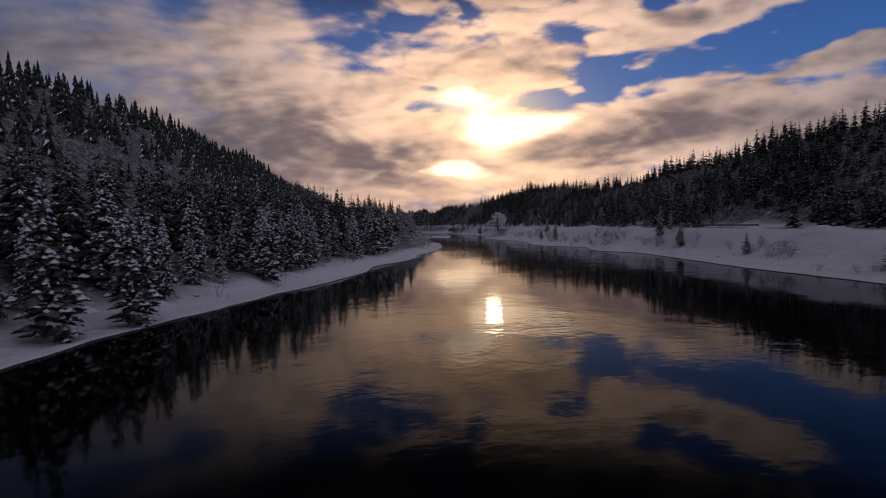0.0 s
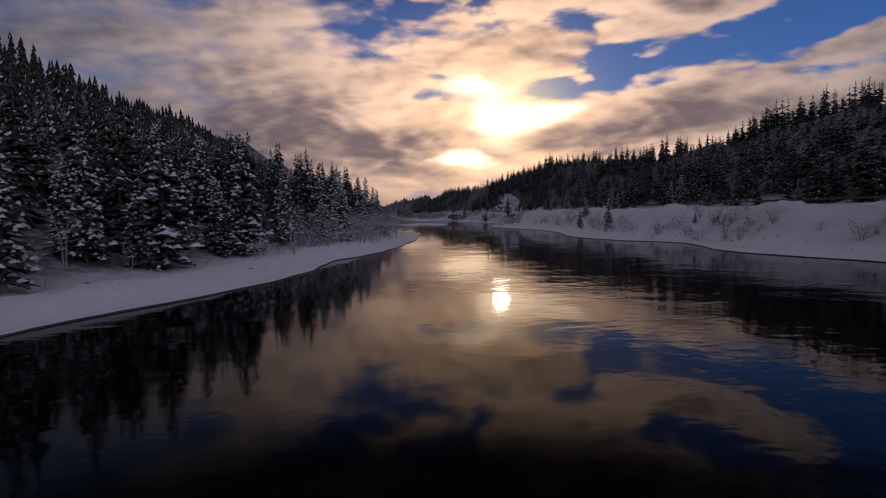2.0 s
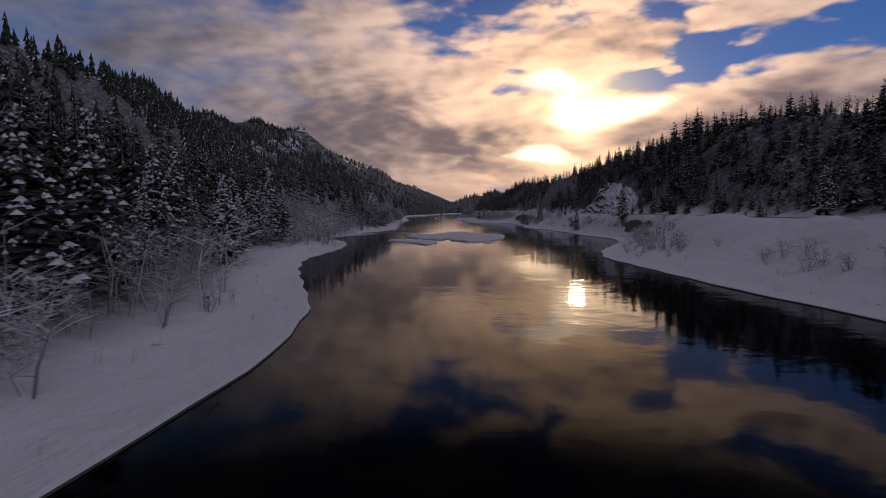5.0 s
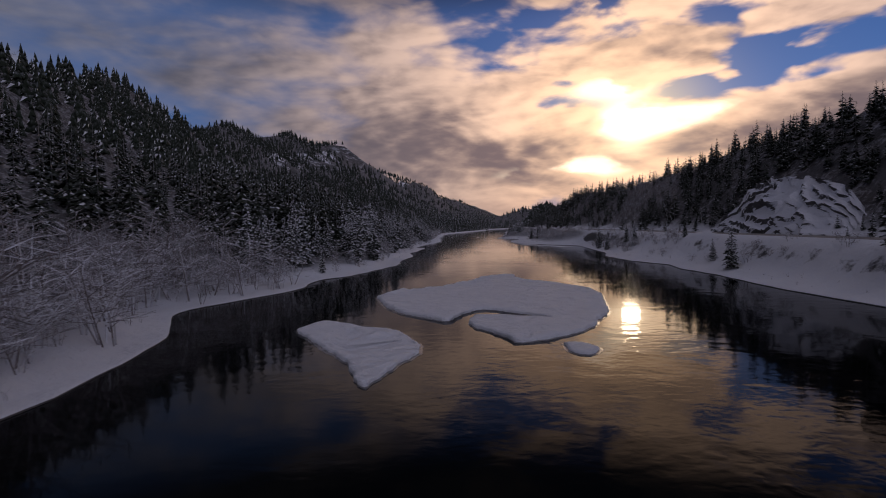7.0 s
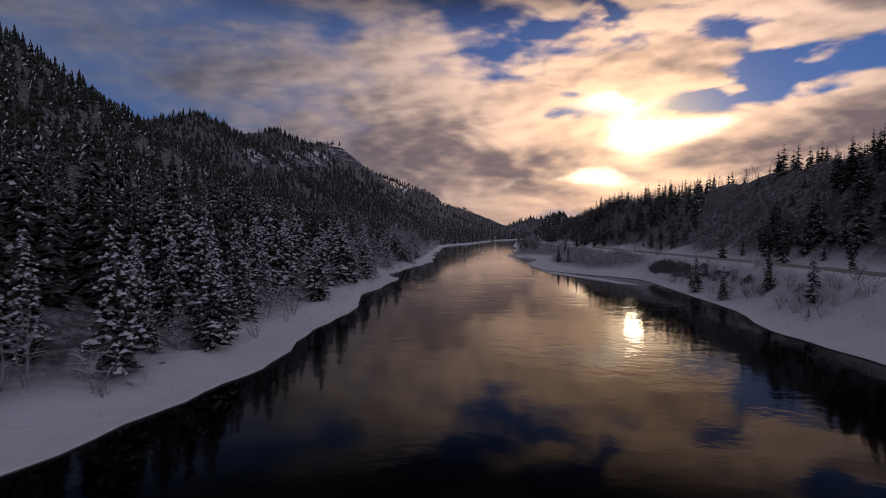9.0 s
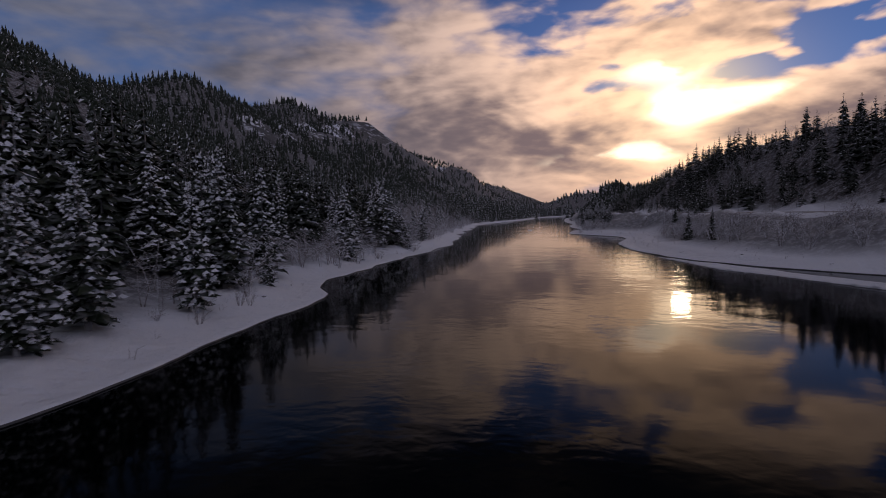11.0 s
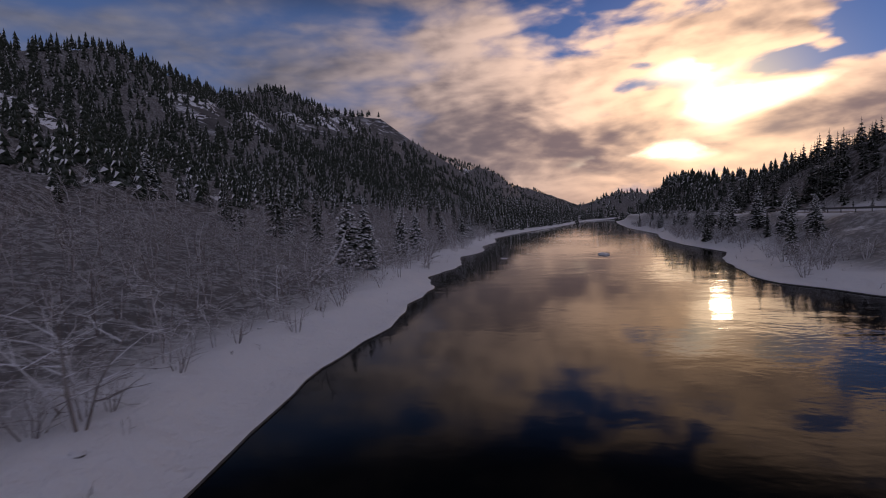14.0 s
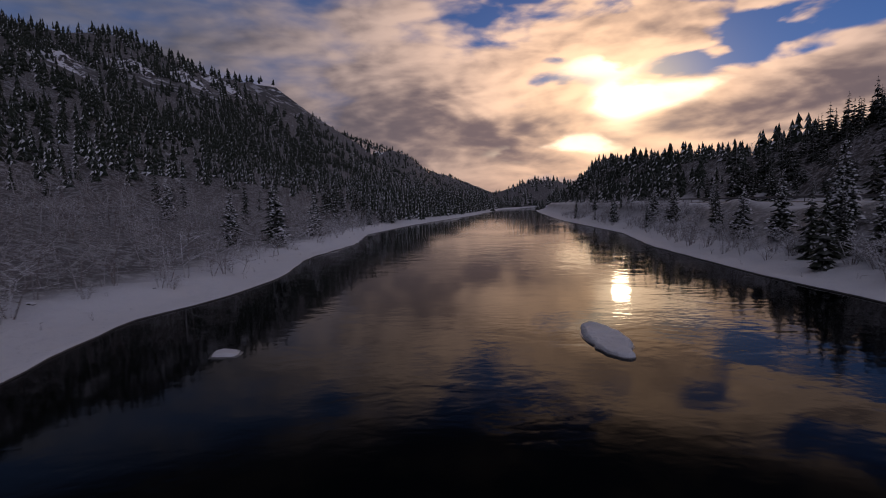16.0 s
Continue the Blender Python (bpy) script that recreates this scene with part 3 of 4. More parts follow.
def light_spruce_shape(seed, snowy, whorls=14, h=10.0):
    """A spruce in the wood behind: ragged kite-shaped boughs in whorls, with flecks of snow."""
    rnd = random.Random(seed)
    trunk, crown, snow = Heap(), Heap(), Heap()
    tube(trunk, [(0, 0, -0.5), (0, 0, h * 0.98)], [0.2, 0.012], 3)
    spread = rnd.uniform(0.16, 0.20) * h
    for w in range(whorls):
        u = min(max((w + rnd.uniform(-0.25, 0.25)) / (whorls - 1), 0), 1)
        reach = spread * (1 - u) ** 0.78 * (0.75 + 0.25 * min(1, u * 6)) + 0.12
        n = (6 if u < 0.4 else (5 if u < 0.75 else 3)) + (1 if whorls > 15 else 0)
        turn = rnd.random() * 6.3
        for k in range(n):
            z = min(h * (0.04 + 0.92 * u ** 0.95) + rnd.uniform(-0.3, 0.3), h * 0.95)
            a = turn + (k + rnd.uniform(-0.35, 0.35)) * 2 * math.pi / n
            length = reach * rnd.uniform(0.6, 1.2)
            d, s = np.array([math.cos(a), math.sin(a), 0]), np.array([-math.sin(a), math.cos(a), 0])
            sag = length * rnd.uniform(0.3, 0.7)
            root, tip = np.array([0, 0, z + 0.1 * length]), d * length + np.array([0, 0, z - sag])
            mid = d * length * rnd.uniform(0.45, 0.7) + np.array([0, 0, z - 0.42 * sag])
            width = length * rnd.uniform(0.26, 0.46) + 0.05
            drop = np.array([0, 0, rnd.uniform(0.45, 0.8) * width])
            crown.add([root, tip, mid + s * width - drop, mid - s * width - drop], [[0, 1, 2], [1, 0, 3]])
            if rnd.random() < snowy:
                lift = np.array([0, 0, 0.07])
                ww, q = width * rnd.uniform(0.3, 0.62), rnd.uniform(0.35, 0.8)
                side = s * ww * rnd.choice((-1, 1))
                top = mid * 0.75 + root * 0.25 + lift
                snow.add([top, mid + side - 0.4 * ww * np.array([0, 0, 1]) + lift, mid * q + tip * (1 - q) + lift, mid - 0.5 * side - 0.2 * ww * np.array([0, 0, 1]) + lift], [[0, 1, 2, 3]])
    return trunk, crown, snow


def far_spruce_shape(seed, snowy, h=10.0):
    """A spruce seen from far off: ragged skirts of boughs, one over another, each with a little snow."""
    rnd = random.Random(seed)
    trunk, crown, snow = Heap(), Heap(), Heap()
    tiers, sides = 4, 4
    for k in range(tiers):
        u = k / tiers
        z0 = h * (0.02 + 0.88 * u)
        top = min(h, z0 + h * (0.42 - 0.14 * u))
        r = h * 0.20 * (1 - u) ** 0.85 * rnd.uniform(0.8, 1.15) + 0.12
        turn = rnd.random() * 6.3
        off = (rnd.uniform(-0.15, 0.15), rnd.uniform(-0.15, 0.15))
        ring = []
        for j in range(2 * sides):
            a = turn + (j + rnd.uniform(-0.3, 0.3)) * math.pi / sides
            rr = r * (rnd.uniform(0.8, 1.3) if j % 2 else rnd.uniform(0.3, 0.55))
            ring.append((off[0] + rr * math.cos(a), off[1] + rr * math.sin(a), z0 + (0 if j % 2 else 0.06 * h) + rnd.uniform(-0.3, 0.3)))
        crown.add([(0, 0, top)] + ring, [[0, 1 + j, 1 + (j + 1) % (2 * sides)] for j in range(2 * sides)])
        for j in range(1, 2 * sides, 2):
            if rnd.random() < snowy:
                p, q = np.array(ring[j]), np.array(ring[(j + 1) % (2 * sides)])
                apex = np.array((0, 0, top))
                lift = np.array((0, 0, 0.10))
                snow.add([p * 0.6 + apex * 0.4 + lift, p + lift, q * 0.8 + apex * 0.2 + lift], [[0, 1, 2]])
    return trunk, crown, snow


def spruce_thing(seed):
    trunk, crown, snow = spruce_shape(seed, 28, 7, snowiness=0.82)
    root = new("spruce_tree")
    for name, heap, mat, label in (("trunk", trunk, SPRUCE_BARK, ""), ("crown", crown, NEEDLE, "dark green drooping boughs"), ("snow_load", snow, SNOW, "white snow lying on the boughs")):
        ob = new(name, heap.mesh(name, [mat]))
        ob.parent = root
        tagged(ob, label, kind="stuff" if name == "snow_load" else "")
    return tagged(root, "tall dark green spruce with snow on its drooping boughs", "spruce tree", "spruces along the river banks")


def merge(name, shapes, spots, mats, label, category):
    """One object from many scaled, turned copies of a few shapes. spots: x, y, z, size, turn, shape number."""
    packed = []
    for heaps in shapes:
        h = Heap()
        for k, one in enumerate(heaps):
            if one.v:
                v, f, _ = one.arrays()
                h.add(v, f, k)
        v, f, m = h.arrays()
        sizes = np.array([len(q) for q in f])
        packed.append((v, np.concatenate([np.array(q) for q in f]), sizes, np.array(m)))
    vs, loops, sizes, ms, base = [], [], [], [], 0
    for x, y, z, size, turn, k, wide in spots:
        v, l, sz, m = packed[k]
        c, s = math.cos(turn), math.sin(turn)
        w = v * (size * wide, size * wide, size)
        vs.append(np.stack([w[:, 0] * c - w[:, 1] * s + x, w[:, 0] * s + w[:, 1] * c + y, w[:, 2] + z], 1))
        loops.append(l + base)
        sizes.append(sz)
        ms.append(m)
        base += len(v)
    vs, loops, sizes, ms = np.concatenate(vs), np.concatenate(loops), np.concatenate(sizes), np.concatenate(ms)
    me = bpy.data.meshes.new(name)
    me.vertices.add(len(vs))
    me.vertices.foreach_set("co", vs.ravel())
    me.loops.add(len(loops))
    me.loops.foreach_set("vertex_index", loops)
    me.polygons.add(len(sizes))
    me.polygons.foreach_set("loop_start", np.concatenate([[0], np.cumsum(sizes)[:-1]]))
    me.polygons.foreach_set("material_index", ms)
    me.update(calc_edges=True)
    for mat in mats:
        me.materials.append(mat)
    return tagged(new(name, me), label, category, kind="stuff")


def bare_shape(seed, stems, height_m, forks):
    """A leafless frosted bush or small tree: trunk heap and branch heap. forks: shoots on each stem, branch and twig."""
    rnd = random.Random(seed)
    wood, twigs = Heap(), Heap()

    def shoot(p, d, length, radius, level):
        bend = np.array([rnd.uniform(-1, 1), rnd.uniform(-1, 1), rnd.uniform(-0.5, 0.3) if level else rnd.uniform(-0.1, 0.4)]) * (0.5 if level else 0.3)
        mid = p + d * length * 0.5
        d2 = d + bend
        d2 /= np.linalg.norm(d2)
        end = mid + d2 * length * 0.5
        bent = level == 0 or level == 1 and len(forks) > 1 and forks[1] > 1
        tube(twigs if level else wood, [p, mid, end] if bent else [p, end], [radius, radius * 0.7, radius * 0.35] if bent else [radius, radius * 0.5], 4 if level == 0 and stems < 5 else 3)
        if level < len(forks):
            for k in range(forks[level]):
                q = rnd.uniform(0.3, 1.0)
                start = p + (mid - p) * q * 2 if q < 0.5 else mid + (end - mid) * (q - 0.5) * 2
                a = rnd.random() * 6.3
                nd = d * 0.35 + np.array([math.cos(a), math.sin(a), rnd.uniform(-0.2, 0.4)])
                nd /= np.linalg.norm(nd)
                shoot(start, nd, length * rnd.uniform(0.32, 0.58), max(radius * 0.48, 0.010), level + 1)

    for k in range(stems):
        a = rnd.random() * 6.3
        out = rnd.uniform(0.15, 0.6) if stems > 2 else rnd.uniform(0.0, 0.3)
        d = np.array([math.cos(a) * out, math.sin(a) * out, 1.0])
        d /= np.linalg.norm(d)
        shoot(np.array([math.cos(a) * 0.15, math.sin(a) * 0.15, -0.3]), d, height_m * rnd.uniform(0.65, 1.0), 0.022 + 0.008 * height_m, 0)
    return wood, twigs


def bare_thing(name, seed, stems, height_m, forks, label, category, group):
    wood, twigs = bare_shape(seed, stems, height_m, forks)
    root = new(name)
    for part_name, heap, kind in (("stem", wood, ""), ("crown", twigs, "stuff")):
        ob = new(part_name, heap.mesh(part_name, [TWIG]))
        ob.parent = root
        tagged(ob, kind=kind)
    return tagged(root, label, category, group)


# ---- where the woods stand ----
rnd = random.Random(11)


def scatter(y0, y1, step_y, reach0, reach1, step_s, side, keep):
    """Jittered places along one bank: yields x, y, distance from the water."""
    y = y0
    while y < y1:
        s = reach0
        while s < reach1(y):
            yy, ss = y + rnd.uniform(-0.9, 0.9) * step_y, s + rnd.uniform(-0.8, 0.8) * step_s
            x = shore_left(yy) - ss if side < 0 else shore_right(yy) + ss
            if rnd.random() < keep(yy, ss):
                yield float(x), float(yy), ss
            s += step_s
        y += step_y


def bare_left(y, s):
    """How far the left bank's wood is leafless instead of spruce."""
    if y < 130:
        return 0.30 if s < 9 else 0.08
    if y < 243:
        return 0.72 if s < 12 else 0.12
    if y < 278:
        return 0.35 if s < 8 else 0.08
    if y < 334:
        return 1.0 if s < 17 else 0.15
    if y < 450:
        return 0.35 if s < 9 else 0.06
    if y < 526:
        return 0.85 if s < 10 else 0.10
    if y < 720:
        return 0.985 if s < 34 else 0.8
    return 0.6


def spot(x, y, lo, hi, kinds, sink=0.1, wide=(0.85, 1.1)):
    return (x, y, float(height(x, y)) - sink, rnd.uniform(lo, hi), rnd.random() * 6.3, rnd.randrange(kinds), rnd.uniform(*wide))


near_spots, mid_spots, wood_spots, far_spots, bush_spots, bare_spots, bare_far, low_brush = [], [], [], [], [], [], [], []
# spruces that stand out singly: x, y, height in tens of metres
for x, y, size in ((32.9, 577, 1.08), (34.5, 580, 1.0), (35, 597, 0.92), (35, 608, 0.9), (19.5, 588, 0.56), (-12, 597, 1.0), (16, 667, 0.77), (32, 653, 0.75), (36.3, 658, 0.89), (36, 680, 0.8),
                   (42.1, 516, 0.86), (41.6, 502, 1.05), (37, 497, 1.15), (35, 501.2, 1.1), (37, 501.8, 1.2), (38, 504, 1.0), (36.5, 484, 1.2), (37, 478, 1.25), (-16.5, 40, 1.05), (-13, 45, 0.87), (-5.5, 69, 1.1), (-19, 35, 0.6), (29.5, 185, 1.05), (25, 174, 0.6),
                   (95, 175, 0.6), (99.5, 178, 0.75), (92.6, 140, 0.7), (85, 117, 0.5), (103, 215, 0.75), (104, 248, 0.8), (101, 256, 0.6), (103, 312, 0.95), (111.5, 313, 1.15),
                   (100, 340, 0.7), (102, 392, 1.1), (100.5, 421, 0.66), (100, 410, 0.56), (99, 388, 0.25), (95, 592, 0.66), (98, 606, 0.8), (97, 616, 0.8), (98, 633, 0.9), (103, 668, 0.8),
                   (95.8, 646, 0.73), (96, 639, 0.7), (95, 629, 0.76), (94.6, 624, 0.68), (95, 601, 0.75), (93, 587, 0.55), (97, 654, 0.8), (100, 676, 0.7), (102, 690, 0.8), (101, 713, 0.7)):
    near_spots.append((x, y, float(height(x, y)) - 0.1, size, rnd.random() * 6.3, rnd.randrange(5), rnd.uniform(0.95, 1.2)))
for x, y, s in scatter(6, 760, 3.2, 3.6, lambda y: 25, 3.1, -1, lambda y, s: 0.84 if s > (2.8 if 278 < y < 334 else (4.9 if 335 < y < 526 else 6.0)) else 0.0):
    tall = 1.18 if 335 < y < 500 else 1.0
    if rnd.random() < bare_left(y, s):
        if not (526 < y < 720):
            bare_spots.append(spot(x, y, 0.5, 0.95, 6, 0.0))
    else:
        (near_spots if s < 13 else mid_spots).append(spot(x, y, (0.62 if s < 13 else 0.75) * tall, (1.1 if s < 13 else 1.3) * tall, 5))
for x, y, s in scatter(278, 333, 2.3, 3.6, lambda y: 17, 2.3, -1, lambda y, s: 0.75):
    bare_spots.append(spot(x, y, 0.8, 1.5, 6, 0.0))
for x, y, s in scatter(526, 720, 2.7, 6.0, lambda y: 34, 2.7, -1, lambda y, s: 0.8):
    if all(abs(x - a) > 2.2 or abs(y - b) > 3.5 for a, b in ((32.9, 575), (34.5, 578), (35, 595), (35, 606), (37, 590), (32, 651), (36.3, 656), (36, 678), (38, 650), (36, 573), (35, 598))):
        bare_spots.append(spot(x, y, 0.4, 0.85, 6, 0.0))
for x, y, s in scatter(130, 526, 2.4, 6.2, lambda y: 11.5, 2.2, -1, lambda y, s: 0.55 if (y < 225 or y > 445) else 0.22):
    bare_spots.append(spot(x, y, 0.45, 0.85, 6, 0.0))
for x, y, s in scatter(0, 1000, 3.9, 25, lambda y: float(shore_left(y) - crest_left_x(y)) + 8, 3.8, -1, lambda y, s: 0.92):
    clump = noise.noise(Vector((x * 0.035, y * 0.02, 9.0)))
    if bare_rock(x, y):
        continue
    leafless = max(0.05, 0.12 + 1.2 * clump)
    if 526 < y < 800 and s < 80:
        leafless = 0.96 - 0.5 * smooth(46, 66, s) + 0.5 * clump
    if rnd.random() < leafless:
        if s < 60 or rnd.random() < 0.6:
            bare_far.append(spot(x, y, 0.6, 1.05, 4, 0.0))
    else:
        grow = 1.3 - 0.3 * float(smooth(30, 50, s))
        one = spot(x, y, 0.38 * grow, 0.85 * grow, 4, 0.2, (0.95, 1.3))
        high = one[2] > 22 + rnd.uniform(-8, 8)
        (wood_spots if s < 52 and y < 760 else far_spots).append((*one[:5], one[5] + (4 if high else 0), one[6]))
for x, y, s in scatter(760, 1000, 4.3, 8, lambda y: 32, 4.0, -1, lambda y, s: 0.85):
    far_spots.append(spot(x, y, 0.4, 0.85, 4, 0.2))
for x, y, s in scatter(1000, 2700, 11, 10, lambda y: float(shore_left(y) - crest_left_x(y)) + 20, 13, -1, lambda y, s: 0.95):
    if bare_rock(x, y) or y > 1200 and rnd.random() < 0.45:
        continue
    one = spot(x, y, 0.6, 1.1, 4, 0.2, (1.4, 1.9))
    far_spots.append((*one[:5], one[5] + (4 if one[2] > 45 else 0), one[6]))
# brushwood at the foot of the left woods, hanging out over the bank
for x, y, s in scatter(8, 735, 2.6, 4.6, lambda y: 9.0, 1.7, -1, lambda y, s: 0.5):
    if rnd.random() > 0.62 + 0.9 * noise.noise(Vector((y * 0.05, s * 0.1, 6.0))):
        continue
    if rnd.random() < 0.45:
        bare_spots.append(spot(x, y, 0.4, 0.8, 6, 0.0))
    else:
        low_brush.append(spot(x, y, 0.4, 0.95, 5, 0.0))
# right side: thin trees and bushes by the water, woods above the road
for x, y, s in scatter(20, 800, 1.9, 4.5, lambda y: min(16.0 if 440 < y < 565 else 12.0, float(road_x(y) - shore_right(y)) - 4), 1.9, 1, lambda y, s: 0.75):
    if 60 < y < 110 and s < 7 or 335 < y < 385 and rnd.random() < 0.3:
        continue
    if 440 < y < 565 and s < 8.5:
        continue
    group = noise.noise(Vector((y * 0.06, s * 0.12, 2.0)))
    if rnd.random() > (0.95 if y > 385 else 0.55) + 1.8 * group:
        continue
    if rnd.random() < 0.03 + 0.12 * max(0.0, group):
        near_spots.append(spot(x, y, 0.3, 0.75, 5))
    else:
        bush_spots.append(spot(x, y, 0.5, 1.25 + 0.6 * group, 5, 0.0))
for x, y, s in scatter(10, 1000, 2.5, 0.5, lambda y: float(crest_right_x(y) - road_x(y)) + 7, 2.6, 1, lambda y, s: 0.84):
    q = s + 4.2
    x = float(road_x(y)) + q
    if 336 < y < 374 and q < 12 or 86 < y < 112 and q < 13 or rnd.random() > 0.6 + 0.1 * q:
        continue
    clump = noise.noise(Vector((x * 0.05, y * 0.03, 4.0))) * 1.1
    share = 0.92 if y < 420 else (0.42 if y < 570 else 0.68)
    if rnd.random() > share + clump:
        bare_far.append(spot(x, y, 0.55, 1.0, 4, 0.0))
    else:
        big = 1 + 0.9 * noise.noise(Vector((x * 0.06, y * 0.04, 7.0)))
        one = spot(x, y, 0.30 * big, 0.70 * big, 4, 0.2, (1.2, 1.6))
        (wood_spots if y < 700 else far_spots).append((*one[:5], one[5] + (4 if rnd.random() < 0.7 else 0), one[6]))
for x, y, s in scatter(1000, 2200, 9, 6, lambda y: float(crest_right_x(y) - shore_right(y)) + 15, 8, 1, lambda y, s: 0.9):
    far_spots.append(spot(x, y, 0.6, 1.0, 4, 0.2, (1.2, 1.5)))

SINGLES = 260
kinds = [spruce_thing(100 + k) for k in range(5)]
for n, (x, y, z, size, turn, k, wide) in enumerate(near_spots[:SINGLES]):
    m = Matrix.Translation((x, y, z)) @ Matrix.Rotation(turn, 4, "Z") @ Matrix.Diagonal((size * wide, size * wide, size, 1))
    if n < 5:
        kinds[n].matrix_basis = m
    else:
        copy_thing(kinds[k], m)
wood_shapes = [light_spruce_shape(200 + k, 0.9 if k < 4 else 0.45, 11) for k in range(8)]
row_shapes = [light_spruce_shape(220 + k, 0.85, 21) for k in range(5)]
far_shapes = [far_spruce_shape(300 + k, 0.75 if k < 4 else 0.3) for k in range(8)]
merge("spruce_wood", row_shapes, mid_spots + near_spots[SINGLES:], [SPRUCE_BARK, NEEDLE, SNOW], "rows of snowy spruces close behind the river bank", "spruce wood")
merge("spruce_wood", wood_shapes, wood_spots, [SPRUCE_BARK, NEEDLE, SNOW], "dense snowy spruce wood behind the river bank", "spruce wood")
merge("hillside_forest", far_shapes, far_spots, [SPRUCE_BARK, NEEDLE, SNOW], "distant dark spruce forest on the valley slopes", "forest")

# leafless trees and bushes: the front row one by one, the rest as woods
bare_spots.sort(key=lambda p: shore_left(p[1]) - p[0])
bare_front, bare_back = bare_spots[:230], bare_spots[230:]
kinds = [bare_thing("bare_tree", 400 + k, 2 + k % 3, 4.6, (7, 4, 1), "leafless alder with snow along its arching branches", "bare tree", "leafless trees on the left bank") for k in range(6)]
for n, (x, y, z, size, turn, k, wide) in enumerate(bare_front):
    m = Matrix.Translation((x, y, z)) @ Matrix.Rotation(turn, 4, "Z") @ Matrix.Scale(size, 4)
    if n < 6:
        kinds[n].matrix_basis = m
    else:
        copy_thing(kinds[k], m)
merge("leafless_wood", [bare_shape(430 + k, 2, 6.0, (7, 2)) for k in range(6)], bare_back, [WOOD_TWIG, WOOD_TWIG], "leafless frosted birch and alder wood", "wood")
merge("leafless_hillside", [bare_shape(450 + k, 1, 5.0, (6, 1)) for k in range(4)], bare_far, [WOOD_TWIG, WOOD_TWIG], "grey leafless brushwood on the slopes", "brushwood")
kinds = [bare_thing("bush", 500 + k, 7, 2.4, (5, 2), "bare frosted willow bush on the snowy bank", "bush", "bushes on the river banks") for k in range(5)]
for n, (x, y, z, size, turn, k, wide) in enumerate(bush_spots[:240]):
    m = Matrix.Translation((x, y, z)) @ Matrix.Rotation(turn, 4, "Z") @ Matrix.Scale(size, 4)
    if n < 5:
        kinds[n].matrix_basis = m
    else:
        copy_thing(kinds[k], m)
merge("riverside_thicket", [bare_shape(520 + k, 8, 2.4, (5,)) for k in range(5)], bush_spots[240:] + low_brush, [TWIG, TWIG], "leafless frosted bushes by the water", "bushes")


# an old alder that leans out over the bank
def leaning_tree():
    wood, twigs = Heap(), Heap()
    rnd2 = random.Random(5)
    pts = [np.array(p, float) for p in ((0, 0, -0.3), (0.9, 1.2, 0.9), (1.7, 2.4, 1.7), (2.4, 3.4, 3.2), (2.8, 4.2, 4.9))]
    tube(wood, pts, [0.26, 0.22, 0.17, 0.12, 0.05], 8)
    for k in range(26):
        i = 1 + k % 3
        q = pts[i] + (pts[i + 1] - pts[i]) * rnd2.random()
        a = rnd2.random() * 6.3
        mid = q + np.array([math.cos(a), math.sin(a), rnd2.uniform(0.1, 0.7)]) * rnd2.uniform(0.5, 1.1)
        end = mid + np.array([math.cos(a + 0.4), math.sin(a + 0.4), rnd2.uniform(-0.3, 0.3)]) * rnd2.uniform(0.5, 1.3)
        tube(twigs, [q, mid, end], [0.06, 0.04, 0.018], 4)
        for j in range(4):
            s = mid + (end - mid) * rnd2.random()
            tube(twigs, [s, s + np.array([rnd2.uniform(-1, 1), rnd2.uniform(-1, 1), rnd2.uniform(-0.2, 0.5)]) * 0.7], [0.025, 0.014], 3)
    root = new("leaning_tree")
    for name, heap, kind in (("trunk", wood, ""), ("crown", twigs, "stuff")):
        ob = new(name, heap.mesh(name, [WOOD_TWIG]))
        ob.parent = root
        tagged(ob, kind=kind)
    root.location = (34.5, 561, float(height(34.5, 561)))
    return tagged(root, "old bare alder leaning over, snow along its boughs", "bare tree")


leaning_tree()


# ---- rocks ----
def outcrop(name, base, length, depth, tall, turn, seed, nu, nv, label, category, steps=5, grain=1.0, stone=None):
    """A bluff of broken rock with snowy ledges, its foot along the local x axis and facing local -y."""
    rows = []
    for j in range(nv + 1):
        v = j / nv
        for i in range(nu + 1):
            u = i / nu
            swell = max(0.0, math.sin(math.pi * u)) ** 0.55
            x = (u - 0.5) * length
            crack = noise.noise(Vector((x * 0.30 * grain + seed, v * 4.0, 1.0)))
            lump = noise.noise(Vector((x * 0.11 * grain + seed, v * 1.6, 5.0)))
            chip = noise.noise(Vector((x * 0.9 * grain, v * 11.0, seed)))
            shelf = (v * steps + 2.6 * lump + 0.9 * crack) % 1.0
            z = tall * swell * (v + (0.5 / steps) * (shelf ** 3 - shelf) + 0.10 * lump + 0.04 * chip)
            y = depth * (v + 0.9 / steps * (shelf - shelf ** 3) + 0.22 * crack * (1 - 0.4 * v) + 0.07 * chip)
            rows.append((x + 0.4 * crack / grain, y - 0.02 * depth, z - (0.6 if j == 0 else 0)))
    faces = []
    for j in range(nv):
        for i in range(nu):
            a = j * (nu + 1) + i
            faces.append((a, a + 1, a + nu + 2, a + nu + 1))
    # the back runs down into the slope
    top = nv * (nu + 1)
    n = len(rows)
    rows += [(rows[top + i][0], rows[top + i][1] + depth * 0.5, rows[top + i][2] - tall * 0.35 - 0.4) for i in range(nu + 1)]
    for i in range(nu):
        faces.append((top + i, top + i + 1, n + i + 1, n + i))
    me = bpy.data.meshes.new(name)
    me.from_pydata(rows, [], faces)
    me.materials.append(stone or ROCK)
    ob = new(name, me)
    ob.matrix_basis = pose(*base, 0, 0, turn)
    return tagged(ob, label, category)


